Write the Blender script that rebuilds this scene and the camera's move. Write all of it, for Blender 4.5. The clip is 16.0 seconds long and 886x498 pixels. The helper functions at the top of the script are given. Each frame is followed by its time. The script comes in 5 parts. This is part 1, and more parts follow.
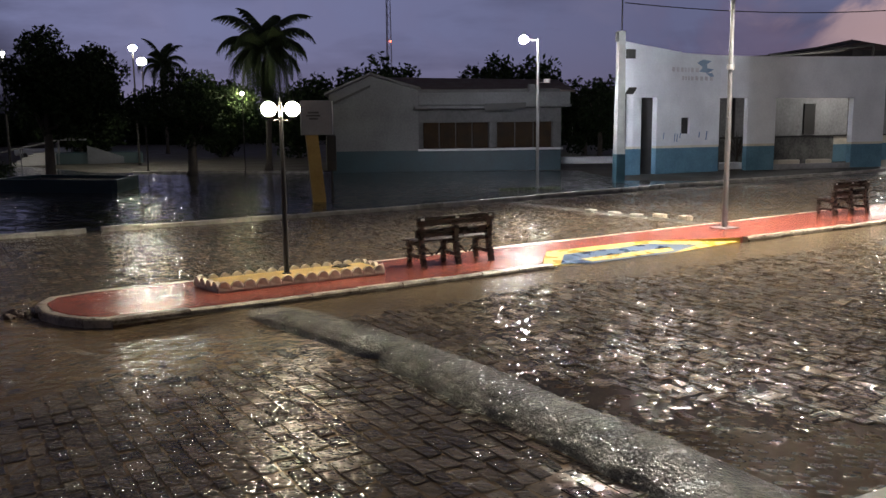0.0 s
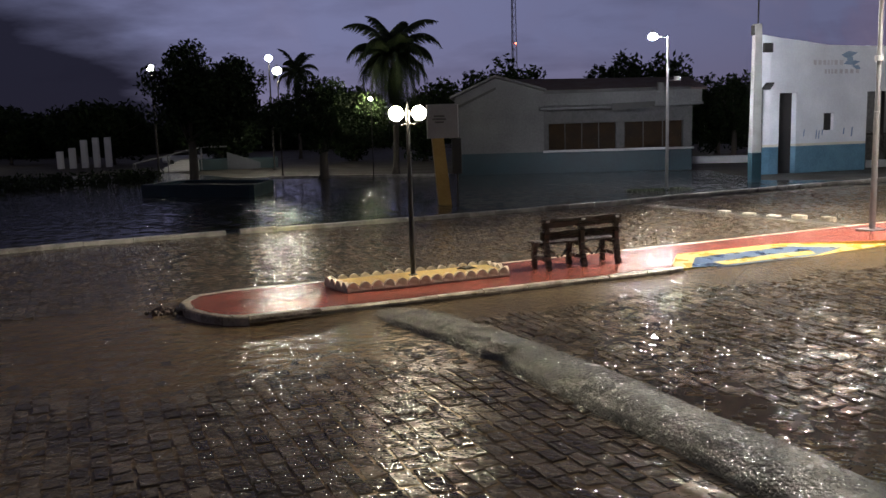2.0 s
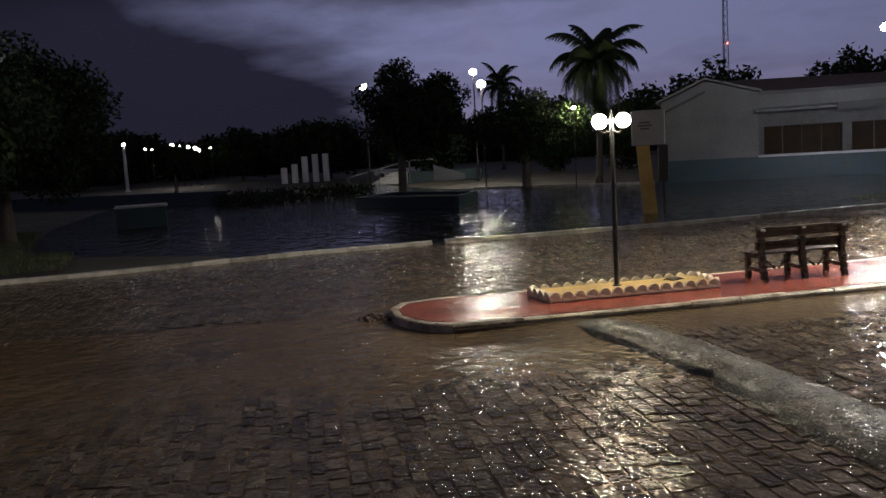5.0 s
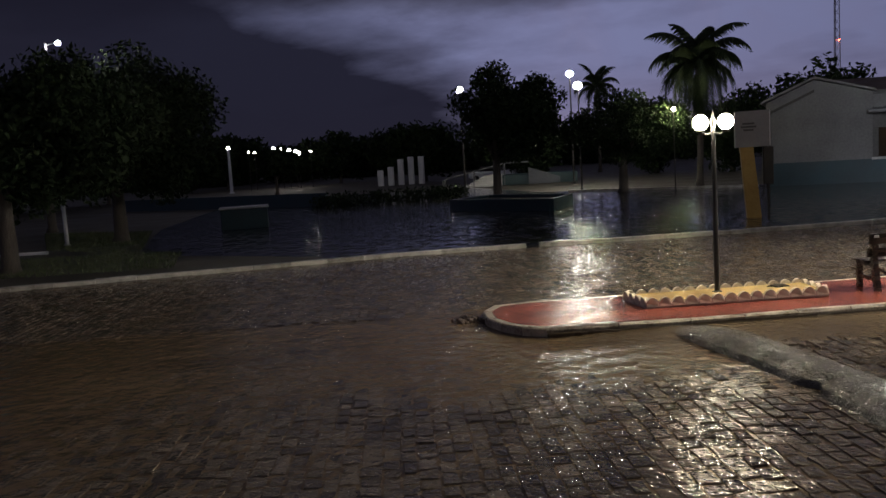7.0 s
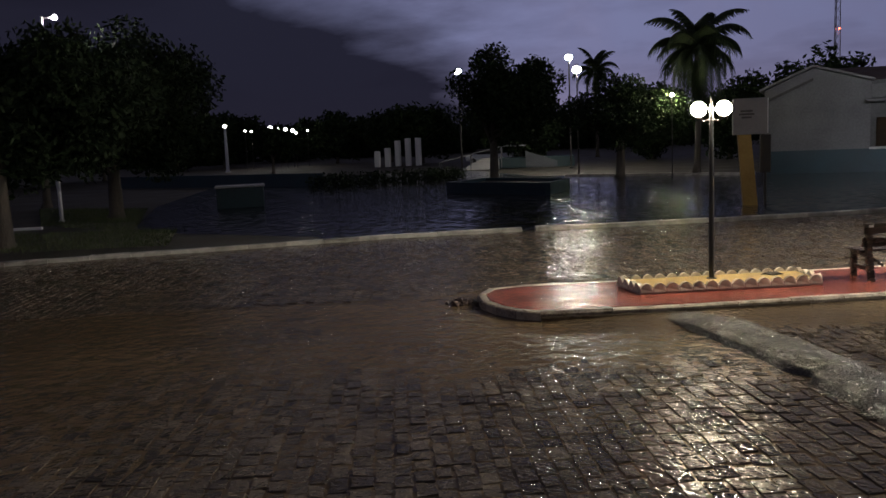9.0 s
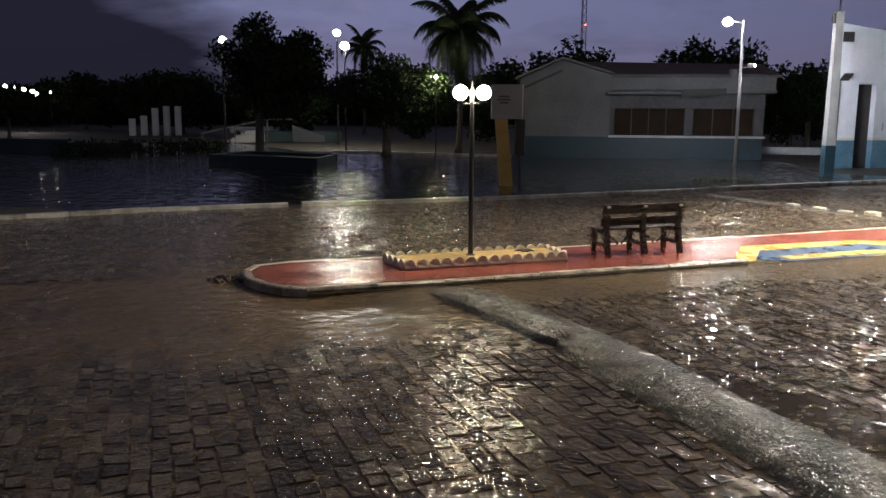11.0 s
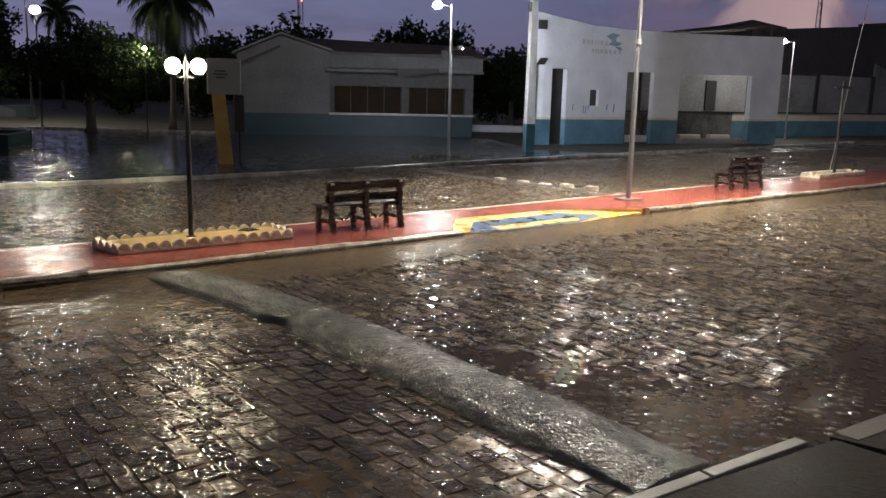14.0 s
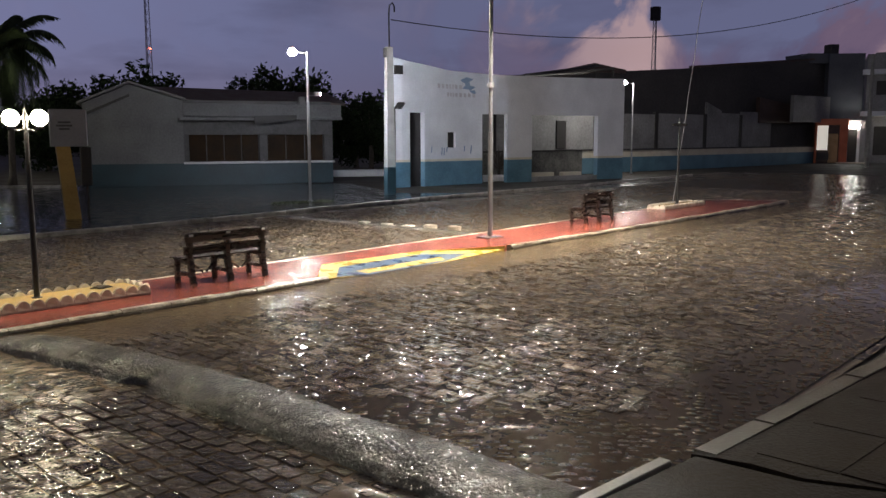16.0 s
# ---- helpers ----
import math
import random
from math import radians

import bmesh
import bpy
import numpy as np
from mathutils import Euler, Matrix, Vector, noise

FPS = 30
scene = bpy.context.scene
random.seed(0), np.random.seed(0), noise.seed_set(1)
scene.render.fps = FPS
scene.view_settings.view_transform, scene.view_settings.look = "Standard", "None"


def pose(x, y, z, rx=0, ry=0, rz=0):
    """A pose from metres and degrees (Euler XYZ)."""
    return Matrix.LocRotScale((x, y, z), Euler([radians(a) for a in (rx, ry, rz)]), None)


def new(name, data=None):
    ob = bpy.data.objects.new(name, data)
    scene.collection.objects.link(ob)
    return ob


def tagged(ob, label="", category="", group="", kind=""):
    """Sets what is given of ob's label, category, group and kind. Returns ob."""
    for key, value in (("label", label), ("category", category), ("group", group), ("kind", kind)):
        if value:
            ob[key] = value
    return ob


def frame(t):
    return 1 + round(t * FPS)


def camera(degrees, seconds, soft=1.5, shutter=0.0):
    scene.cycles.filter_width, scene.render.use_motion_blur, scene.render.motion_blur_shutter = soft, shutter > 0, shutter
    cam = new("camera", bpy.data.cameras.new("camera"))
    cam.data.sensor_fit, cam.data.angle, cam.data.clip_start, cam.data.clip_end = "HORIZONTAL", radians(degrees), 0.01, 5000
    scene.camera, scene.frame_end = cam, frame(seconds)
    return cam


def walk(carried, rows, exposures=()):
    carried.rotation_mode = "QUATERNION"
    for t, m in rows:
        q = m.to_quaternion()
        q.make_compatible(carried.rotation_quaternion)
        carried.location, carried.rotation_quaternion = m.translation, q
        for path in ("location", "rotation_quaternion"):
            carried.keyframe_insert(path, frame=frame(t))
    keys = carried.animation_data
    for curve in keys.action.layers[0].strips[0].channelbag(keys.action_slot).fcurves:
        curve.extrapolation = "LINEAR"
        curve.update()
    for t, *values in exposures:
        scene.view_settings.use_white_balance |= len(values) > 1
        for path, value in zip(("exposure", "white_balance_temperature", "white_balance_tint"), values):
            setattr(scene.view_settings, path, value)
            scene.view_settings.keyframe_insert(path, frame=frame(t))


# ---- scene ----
cam = camera(56.28, 16.0, soft=1.5)
PATH = [
    (0.0, pose(0, 0, 2.5, 90 + -8.38, 0.64, 0.00)),
    (0.5, pose(0, 0, 2.5, 90 + -8.55, 0.71, 1.78)),
    (1.0, pose(0, 0, 2.5, 90 + -8.56, 0.91, 3.61)),
    (1.5, pose(0, 0, 2.5, 90 + -8.12, 1.25, 5.96)),
    (2.0, pose(0, 0, 2.5, 90 + -8.06, 1.71, 8.55)),
    (2.5, pose(0, 0, 2.5, 90 + -8.01, 2.03, 10.76)),
    (3.0, pose(0, 0, 2.5, 90 + -8.24, 2.35, 14.33)),
    (3.5, pose(0, 0, 2.5, 90 + -8.15, 3.02, 18.08)),
    (4.0, pose(0, 0, 2.5, 90 + -7.35, 3.35, 19.98)),
    (6.5, pose(0, 0, 2.5, 90 + -6.45, 3.32, 26.68)),
    (7.0, pose(0, 0, 2.5, 90 + -6.20, 3.50, 28.92)),
    (7.5, pose(0, 0, 2.5, 90 + -6.34, 3.30, 31.01)),
    (8.0, pose(0, 0, 2.5, 90 + -6.83, 3.23, 31.32)),
    (10.5, pose(0, 0, 2.5, 90 + -8.85, 0.19, 17.66)),
    (11.0, pose(0, 0, 2.5, 90 + -9.39, -0.28, 12.92)),
    (11.5, pose(0, 0, 2.5, 90 + -9.51, -0.49, 9.05)),
    (12.0, pose(0, 0, 2.5, 90 + -9.84, -0.70, 5.97)),
    (12.5, pose(0, 0, 2.5, 90 + -10.06, -0.81, 3.37)),
    (13.0, pose(0, 0, 2.5, 90 + -10.35, -0.98, 0.80)),
    (13.5, pose(0, 0, 2.5, 90 + -10.52, -1.14, -2.46)),
    (14.0, pose(0, 0, 2.5, 90 + -10.68, -1.35, -5.98)),
    (14.5, pose(0, 0, 2.5, 90 + -10.66, -1.57, -8.81)),
    (15.0, pose(0, 0, 2.5, 90 + -10.43, -1.52, -11.10)),
    (15.5, pose(0, 0, 2.5, 90 + -9.09, -0.95, -13.63)),
    (16.0, pose(0, 0, 2.5, 90 + -7.59, 0.12, -15.56)),
]
EXPOSURE = [(0.0, 0.10), (16.0, 0.10)]

# ---- light ----
SKY_LOW, SKY_MID, SKY_TOP = (0.128, 0.114, 0.184), (0.124, 0.132, 0.236), (0.022, 0.024, 0.045)
CLOUD_GREY, CLOUD_DUSK, CLOUD_BODY, CLOUD_PINK, CLOUD_DARK, CLOUD_DECK = (0.055, 0.052, 0.095), (0.072, 0.058, 0.112), (0.135, 0.095, 0.150), (0.46, 0.31, 0.31), (0.0095, 0.0092, 0.018), (0.030, 0.029, 0.042)
SKY_POWER = 1.0
P_GLOBE, P_STREET, P_PARK, P_FAR, P_MEDIAN, P_FLOOD, P_TREE = 260.0, 1050.0, 360.0, 30.0, 6600.0, 7600.0, 1300.0
walk(cam, PATH, EXPOSURE)

# ---- street axes: s runs along the street, n across it, away from the camera ----
UX, UY = 0.8445, 0.5356


def sn(s, n, z=None):
    x, y = s * UX - n * UY, s * UY + n * UX
    return (x, y) if z is None else (x, y, z)


STREET = math.degrees(math.atan2(UY, UX))
rng = np.random.default_rng(7)


# ---- world: dusk sky with broken cloud ----
def build_sky():
    world = bpy.data.worlds.new("dusk")
    world.use_nodes = True
    scene.world = world
    nt = world.node_tree
    nd, ln = nt.nodes, nt.links
    bg = nd["Background"]
    tc = nd.new("ShaderNodeTexCoord")
    sep = nd.new("ShaderNodeSeparateXYZ")
    ln.new(tc.outputs["Generated"], sep.inputs[0])

    def op(kind, a, b=None, clamp=False):
        m = nd.new("ShaderNodeMath")
        m.operation, m.use_clamp = kind, clamp
        for k, v in enumerate((a, b)):
            if v is None:
                continue
            if isinstance(v, (int, float)):
                m.inputs[k].default_value = v
            else:
                ln.new(v, m.inputs[k])
        return m.outputs[0]

    def ramp(fac, stops, mode="EASE"):
        r = nd.new("ShaderNodeValToRGB")
        r.color_ramp.interpolation = mode
        while len(r.color_ramp.elements) < len(stops):
            r.color_ramp.elements.new(0.5)
        for e, (p, c) in zip(r.color_ramp.elements, stops):
            e.position, e.color = p, (*c, 1)
        ln.new(fac, r.inputs[0])
        return r.outputs[0]

    def mix(fac, a, b):
        m = nd.new("ShaderNodeMix")
        m.data_type = "RGBA"
        for sock, v in ((m.inputs[0], fac), (m.inputs[6], a), (m.inputs[7], b)):
            if isinstance(v, tuple):
                sock.default_value = (*v, 1)
            else:
                ln.new(v, sock)
        return m.outputs[2]

    x, y, z = sep.outputs
    up = op("MAXIMUM", z, 0.0)
    bank = op("ADD", op("MULTIPLY", x, -0.80), op("MULTIPLY", y, 0.60))

    def level(gain):
        return ramp(up, [(q, tuple(v * gain for v in c)) for q, c in ((0.0, SKY_LOW), (0.12, SKY_MID), (0.20, SKY_MID), (0.5, SKY_TOP))])

    # the afterglow is stronger towards the west
    clear = mix(op("MULTIPLY", op("SUBTRACT", bank, 0.40), 2.1, True), level(0.92), level(1.42))
    # cloud sheet: directions thrown on to a level plane
    den = op("ADD", up, 0.16)
    cmb = nd.new("ShaderNodeCombineXYZ")
    ln.new(op("DIVIDE", x, den), cmb.inputs[0])
    ln.new(op("DIVIDE", y, den), cmb.inputs[1])
    n1 = nd.new("ShaderNodeTexNoise")
    n1.inputs["Scale"].default_value, n1.inputs["Detail"].default_value, n1.inputs["Roughness"].default_value = 0.9, 7, 0.55
    ln.new(cmb.outputs[0], n1.inputs["Vector"])
    # heavy cloud bank towards the west-north-west
    edge = op("SUBTRACT", bank, op("MULTIPLY", up, 0.41))
    heavy = op("ADD", op("MULTIPLY", op("SUBTRACT", edge, 0.835), 17.0), op("MULTIPLY", op("SUBTRACT", n1.outputs[0], 0.5), 1.6), True)
    # the storm deck overhead, its ragged rim just above the trees
    deck = op("MULTIPLY", op("ADD", op("SUBTRACT", up, 0.164), op("MULTIPLY", op("SUBTRACT", n1.outputs[0], 0.5), 0.07)), 34.0, True)
    light = op("MULTIPLY", op("SUBTRACT", n1.outputs[0], 0.50), 5.0, True)
    col = mix(op("MULTIPLY", light, 0.55), clear, CLOUD_GREY)
    # cumulus low in the east, still catching the last red light
    n2 = nd.new("ShaderNodeTexNoise")
    n2.inputs["Scale"].default_value, n2.inputs["Detail"].default_value, n2.inputs["Roughness"].default_value = 8.0, 9, 0.55
    n2.inputs["Distortion"].default_value = 0.5
    ln.new(tc.outputs["Generated"], n2.inputs["Vector"])
    east = op("MULTIPLY", op("SUBTRACT", op("ADD", op("MULTIPLY", x, 0.75), op("MULTIPLY", y, 0.66)), 0.80), 6.0, True)
    billow = op("MULTIPLY", op("SUBTRACT", n2.outputs[0], 0.5), 1.0)
    puff = op("MULTIPLY", op("ADD", op("SUBTRACT", 0.150, up), op("MULTIPLY", billow, 0.46)), 24.0, True)
    pf = op("MULTIPLY", puff, op("ADD", op("MULTIPLY", east, 0.9), 0.08), True)
    # the head of the tallest tower still stands in the sun's last light
    head = nd.new("ShaderNodeVectorMath")
    head.operation = "DISTANCE"
    ln.new(tc.outputs["Generated"], head.inputs[0])
    head.inputs[1].default_value = (0.450, 0.880, 0.145)
    sunlit = op("SUBTRACT", 1.0, op("MULTIPLY", head.outputs["Value"], 7.0), True)
    shade = ramp(op("ADD", op("ADD", op("MULTIPLY", billow, 1.7), 0.22), op("MULTIPLY", sunlit, 0.60)), [(0.0, CLOUD_DUSK), (0.30, CLOUD_BODY), (0.72, CLOUD_PINK)])
    col = mix(pf, col, shade)
    col = mix(op("MULTIPLY", deck, 0.9), col, CLOUD_DECK)
    col = mix(op("MULTIPLY", heavy, 0.97), col, CLOUD_DARK)
    ln.new(col, bg.inputs["Color"])
    bg.inputs["Strength"].default_value = SKY_POWER


build_sky()


# ---- materials ----
def mat(name, c1, c2, rough=(0.5, 0.7), big=1.5, fine=30.0, bump=0.25, depth=0.01, metal=0.0, island=0.0, stretch=(1, 1, 1), spec=0.5, detail=6, grain=4):
    m = bpy.data.materials.new(name)
    m.use_nodes = True
    nt = m.node_tree
    nd, ln = nt.nodes, nt.links
    b = nd["Principled BSDF"]
    tc = nd.new("ShaderNodeTexCoord")
    mp = nd.new("ShaderNodeMapping")
    mp.inputs["Scale"].default_value = stretch
    ln.new(tc.outputs["Object"], mp.inputs[0])
    na = nd.new("ShaderNodeTexNoise")
    na.inputs["Scale"].default_value, na.inputs["Detail"].default_value = big, detail
    nb = nd.new("ShaderNodeTexNoise")
    nb.inputs["Scale"].default_value, nb.inputs["Detail"].default_value = fine, grain
    for q in (na, nb):
        ln.new(mp.outputs[0], q.inputs["Vector"])
    mx = nd.new("ShaderNodeMath")
    mx.operation = "MULTIPLY_ADD"
    ln.new(nb.outputs[0], mx.inputs[0])
    mx.inputs[1].default_value = 0.5
    ln.new(na.outputs[0], mx.inputs[2])
    fac = mx.outputs[0]
    if island:
        g = nd.new("ShaderNodeNewGeometry")
        oi = nd.new("ShaderNodeObjectInfo")
        ad = nd.new("ShaderNodeMath")
        ad.operation = "ADD"
        ln.new(g.outputs["Random Per Island"], ad.inputs[0])
        ln.new(oi.outputs["Random"], ad.inputs[1])
        fr = nd.new("ShaderNodeMath")
        fr.operation = "FRACT"
        ln.new(ad.outputs[0], fr.inputs[0])
        ma = nd.new("ShaderNodeMath")
        ma.operation = "MULTIPLY_ADD"
        ln.new(fr.outputs[0], ma.inputs[0])
        ma.inputs[1].default_value = island
        ln.new(fac, ma.inputs[2])
        sb = nd.new("ShaderNodeMath")
        sb.operation = "SUBTRACT"
        ln.new(ma.outputs[0], sb.inputs[0])
        sb.inputs[1].default_value = island / 2
        fac = sb.outputs[0]
    r = nd.new("ShaderNodeValToRGB")
    r.color_ramp.elements[0].position, r.color_ramp.elements[0].color = 0.5, (*c1, 1)
    r.color_ramp.elements[1].position, r.color_ramp.elements[1].color = 1.0, (*c2, 1)
    ln.new(fac, r.inputs[0])
    ln.new(r.outputs[0], b.inputs["Base Color"])
    mr = nd.new("ShaderNodeMapRange")
    mr.inputs["From Min"].default_value, mr.inputs["From Max"].default_value = 0.3, 0.7
    mr.inputs["To Min"].default_value, mr.inputs["To Max"].default_value = rough
    ln.new(na.outputs[0], mr.inputs[0])
    ln.new(mr.outputs[0], b.inputs["Roughness"])
    bp = nd.new("ShaderNodeBump")
    bp.inputs["Strength"].default_value, bp.inputs["Distance"].default_value = bump, depth
    ln.new(nb.outputs[0], bp.inputs["Height"])
    ln.new(bp.outputs[0], b.inputs["Normal"])
    b.inputs["Metallic"].default_value = metal
    b.inputs["Specular IOR Level"].default_value = spec
    return m


def glow(name, colour, power):
    m = bpy.data.materials.new(name)
    m.use_nodes = True
    b = m.node_tree.nodes["Principled BSDF"]
    b.inputs["Base Color"].default_value = (0.8, 0.8, 0.8, 1)
    b.inputs["Emission Color"].default_value = (*colour, 1)
    b.inputs["Emission Strength"].default_value = power
    return m


def water_mat(name, colour, colour2, rough, scale, bump, depth, wavelets=0.0):
    """Muddy runoff: opaque brown, mirror-like, ruffled by flow and rain."""
    m = mat(name, colour, colour2, rough=(rough, rough * 1.6), big=0.5, fine=scale, bump=bump, depth=depth, stretch=(1, 1, 1), spec=0.5)
    nt = m.node_tree
    b = nt.nodes["Principled BSDF"]
    b.inputs["IOR"].default_value = 1.33
    first = b.inputs["Normal"].links[0].from_node
    w = nt.nodes.new("ShaderNodeTexVoronoi")
    w.feature, w.inputs["Scale"].default_value = "SMOOTH_F1", scale * 0.55
    tc = nt.nodes.new("ShaderNodeTexCoord")
    nt.links.new(tc.outputs["Object"], w.inputs["Vector"])
    bp = nt.nodes.new("ShaderNodeBump")
    bp.inputs["Strength"].default_value, bp.inputs["Distance"].default_value = bump * 0.8, depth * 1.5
    nt.links.new(w.outputs["Distance"], bp.inputs["Height"])
    nt.links.new(first.outputs[0], bp.inputs["Normal"])
    nt.links.new(bp.outputs[0], b.inputs["Normal"])
    if wavelets:
        # splashes and crests stand here and there out of smooth flow
        drop = nt.nodes.new("ShaderNodeTexVoronoi")
        drop.inputs["Scale"].default_value = wavelets
        nt.links.new(tc.outputs["Object"], drop.inputs["Vector"])
        mr = nt.nodes.new("ShaderNodeMapRange")
        mr.interpolation_type = "SMOOTHSTEP"
        mr.inputs["From Min"].default_value, mr.inputs["From Max"].default_value = 0.05, 0.56
        mr.inputs["To Min"].default_value, mr.inputs["To Max"].default_value = 1.0, 0.0
        nt.links.new(drop.outputs["Distance"], mr.inputs[0])
        wb = nt.nodes.new("ShaderNodeBump")
        wb.inputs["Strength"].default_value, wb.inputs["Distance"].default_value = (1.0 if wavelets > 5 else 0.65), 0.14 / wavelets
        nt.links.new(mr.outputs[0], wb.inputs["Height"])
        nt.links.new(bp.outputs[0], wb.inputs["Normal"])
        nt.links.new(wb.outputs[0], b.inputs["Normal"])
    return m


M_STONE = mat("wet_cobble", (0.062, 0.048, 0.034), (0.160, 0.126, 0.090), (0.035, 0.10), 2.0, 20, 1.0, 0.0150, island=0.45, grain=1.6)
M_MUD = mat("wet_grit", (0.050, 0.037, 0.025), (0.10, 0.075, 0.050), (0.15, 0.4), 0.8, 40, 0.4, 0.01)
M_WATER = water_mat("muddy_runoff", (0.095, 0.064, 0.034), (0.160, 0.110, 0.060), 0.12, 9.0, 0.9, 0.026)
M_STREAM = water_mat("rippled_muddy_stream", (0.046, 0.034, 0.022), (0.080, 0.060, 0.040), 0.03, 16.0, 0.12, 0.004, wavelets=8.0)
M_SILT = water_mat("silty_gutter_flow", (0.078, 0.056, 0.033), (0.140, 0.101, 0.060), 0.10, 22.0, 0.8, 0.016)
M_POOL = water_mat("dark_flood_water", (0.022, 0.022, 0.024), (0.04, 0.038, 0.036), 0.05, 6.0, 0.5, 0.014, wavelets=2.4)
M_CONCRETE = mat("wet_concrete", (0.060, 0.054, 0.045), (0.150, 0.137, 0.117), (0.12, 0.30), 3.0, 34, 1.0, 0.030)
M_KERB = mat("worn_white_kerb", (0.16, 0.13, 0.10), (0.70, 0.62, 0.50), (0.25, 0.5), 4.0, 35, 0.6, 0.012, island=0.25)
M_KERB_OLD = mat("grimy_white_kerb", (0.24, 0.22, 0.19), (0.66, 0.63, 0.57), (0.25, 0.5), 3.0, 30, 0.6, 0.015, island=0.3)
M_RED = mat("red_floor_paint", (0.215, 0.053, 0.035), (0.335, 0.094, 0.064), (0.13, 0.25), 1.1, 16, 0.7, 0.015)
M_YELLOW = mat("yellow_paint", (0.50, 0.33, 0.07), (0.72, 0.52, 0.14), (0.2, 0.4), 3, 40, 0.3, 0.006)
M_BLUE = mat("blue_paint", (0.030, 0.065, 0.14), (0.055, 0.11, 0.21), (0.2, 0.4), 3, 40, 0.3, 0.006)
M_SAND = mat("ochre_planter_soil", (0.40, 0.26, 0.08), (0.62, 0.44, 0.17), (0.4, 0.6), 5, 40, 0.5, 0.015)
M_SCALLOP = mat("cream_glazed_edging", (0.55, 0.48, 0.38), (0.80, 0.73, 0.60), (0.2, 0.4), 6, 40, 0.2, 0.004, island=0.3)
M_BRICKRED = mat("painted_edging_side", (0.36, 0.24, 0.20), (0.58, 0.46, 0.40), (0.3, 0.5), 6, 40, 0.3, 0.006)
M_WOOD = mat("dark_wet_wood", (0.011, 0.0065, 0.0055), (0.030, 0.016, 0.012), (0.18, 0.4), 3, 60, 0.4, 0.004, stretch=(1, 6, 6))
M_BLACK = mat("black_enamel", (0.012, 0.012, 0.012), (0.03, 0.03, 0.03), (0.25, 0.45), 4, 60, 0.15, 0.003)
M_STEEL = mat("galvanised_steel", (0.34, 0.34, 0.34), (0.55, 0.55, 0.55), (0.3, 0.5), 3, 40, 0.15, 0.003, metal=0.6)
M_POLEWHITE = mat("weathered_grey_pole", (0.10, 0.10, 0.108), (0.17, 0.17, 0.18), (0.3, 0.5), 2, 40, 0.2, 0.004)
M_POST = mat("cast_concrete_post", (0.18, 0.175, 0.16), (0.30, 0.29, 0.265), (0.5, 0.7), 2, 40, 0.4, 0.006)
M_WHITE = mat("whitewash", (0.62, 0.62, 0.64), (0.80, 0.80, 0.82), (0.6, 0.8), 0.7, 12, 0.3, 0.01)
M_TEAL = mat("teal_wainscot", (0.060, 0.140, 0.195), (0.135, 0.255, 0.335), (0.45, 0.65), 0.9, 12, 0.3, 0.01)
M_CREAM = mat("cream_band", (0.52, 0.46, 0.36), (0.70, 0.64, 0.52), (0.5, 0.7), 1.2, 14, 0.3, 0.008)
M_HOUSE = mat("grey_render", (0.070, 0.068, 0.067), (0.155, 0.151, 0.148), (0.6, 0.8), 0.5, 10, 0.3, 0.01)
# the grey render again, darkened: shade under the canopy is in its colour
M_WING_SHADE = mat("shaded_wing_render", (0.034, 0.032, 0.031), (0.095, 0.091, 0.088), (0.6, 0.8), 0.8, 10, 0.3, 0.01)
M_EDGE = mat("muddy_edging_stone", (0.050, 0.041, 0.031), (0.12, 0.10, 0.078), (0.35, 0.6), 2.0, 30, 0.6, 0.012, spec=0.3)
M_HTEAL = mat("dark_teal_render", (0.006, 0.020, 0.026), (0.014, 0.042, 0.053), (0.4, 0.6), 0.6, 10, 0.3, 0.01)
M_PLASTER = mat("stained_plaster", (0.13, 0.126, 0.126), (0.34, 0.33, 0.33), (0.6, 0.8), 0.35, 6, 0.4, 0.012)
M_DARKWALL = mat("sooty_brick_wall", (0.035, 0.032, 0.032), (0.085, 0.078, 0.076), (0.7, 0.9), 0.25, 6, 0.4, 0.02)
M_SLATE = mat("blue_grey_render", (0.055, 0.057, 0.072), (0.095, 0.10, 0.12), (0.6, 0.8), 0.5, 8, 0.3, 0.01)
M_TILE = mat("dark_clay_roof", (0.045, 0.030, 0.026), (0.10, 0.065, 0.055), (0.5, 0.75), 1.5, 10, 0.6, 0.03, stretch=(1, 1, 1))
M_PANE = mat("amber_shutter", (0.012, 0.0065, 0.003), (0.034, 0.018, 0.007), (0.6, 0.8), 1.2, 20, 0.3, 0.006, spec=0.15)
M_DARK = mat("dark_interior_paint", (0.02, 0.018, 0.017), (0.05, 0.045, 0.04), (0.5, 0.8), 2, 20, 0.2, 0.005)
M_BARK = mat("bark", (0.035, 0.028, 0.022), (0.09, 0.075, 0.06), (0.7, 0.9), 3, 24, 0.8, 0.03, stretch=(1, 1, 0.3))
M_LEAF = mat("dark_foliage", (0.012, 0.019, 0.009), (0.028, 0.042, 0.019), (0.65, 0.8), 0.6, 8, 0.1, 0.01, island=0.6, spec=0.06)
M_PALM = mat("palm_leaf", (0.016, 0.024, 0.012), (0.04, 0.052, 0.026), (0.55, 0.75), 0.6, 8, 0.1, 0.01, island=0.5, spec=0.1)
M_GRASS = mat("grass_blades", (0.035, 0.05, 0.018), (0.08, 0.10, 0.035), (0.5, 0.7), 0.8, 8, 0.1, 0.01, island=0.5)
M_EARTH = mat("damp_earth", (0.035, 0.030, 0.022), (0.075, 0.065, 0.048), (0.5, 0.8), 0.4, 14, 0.6, 0.03)
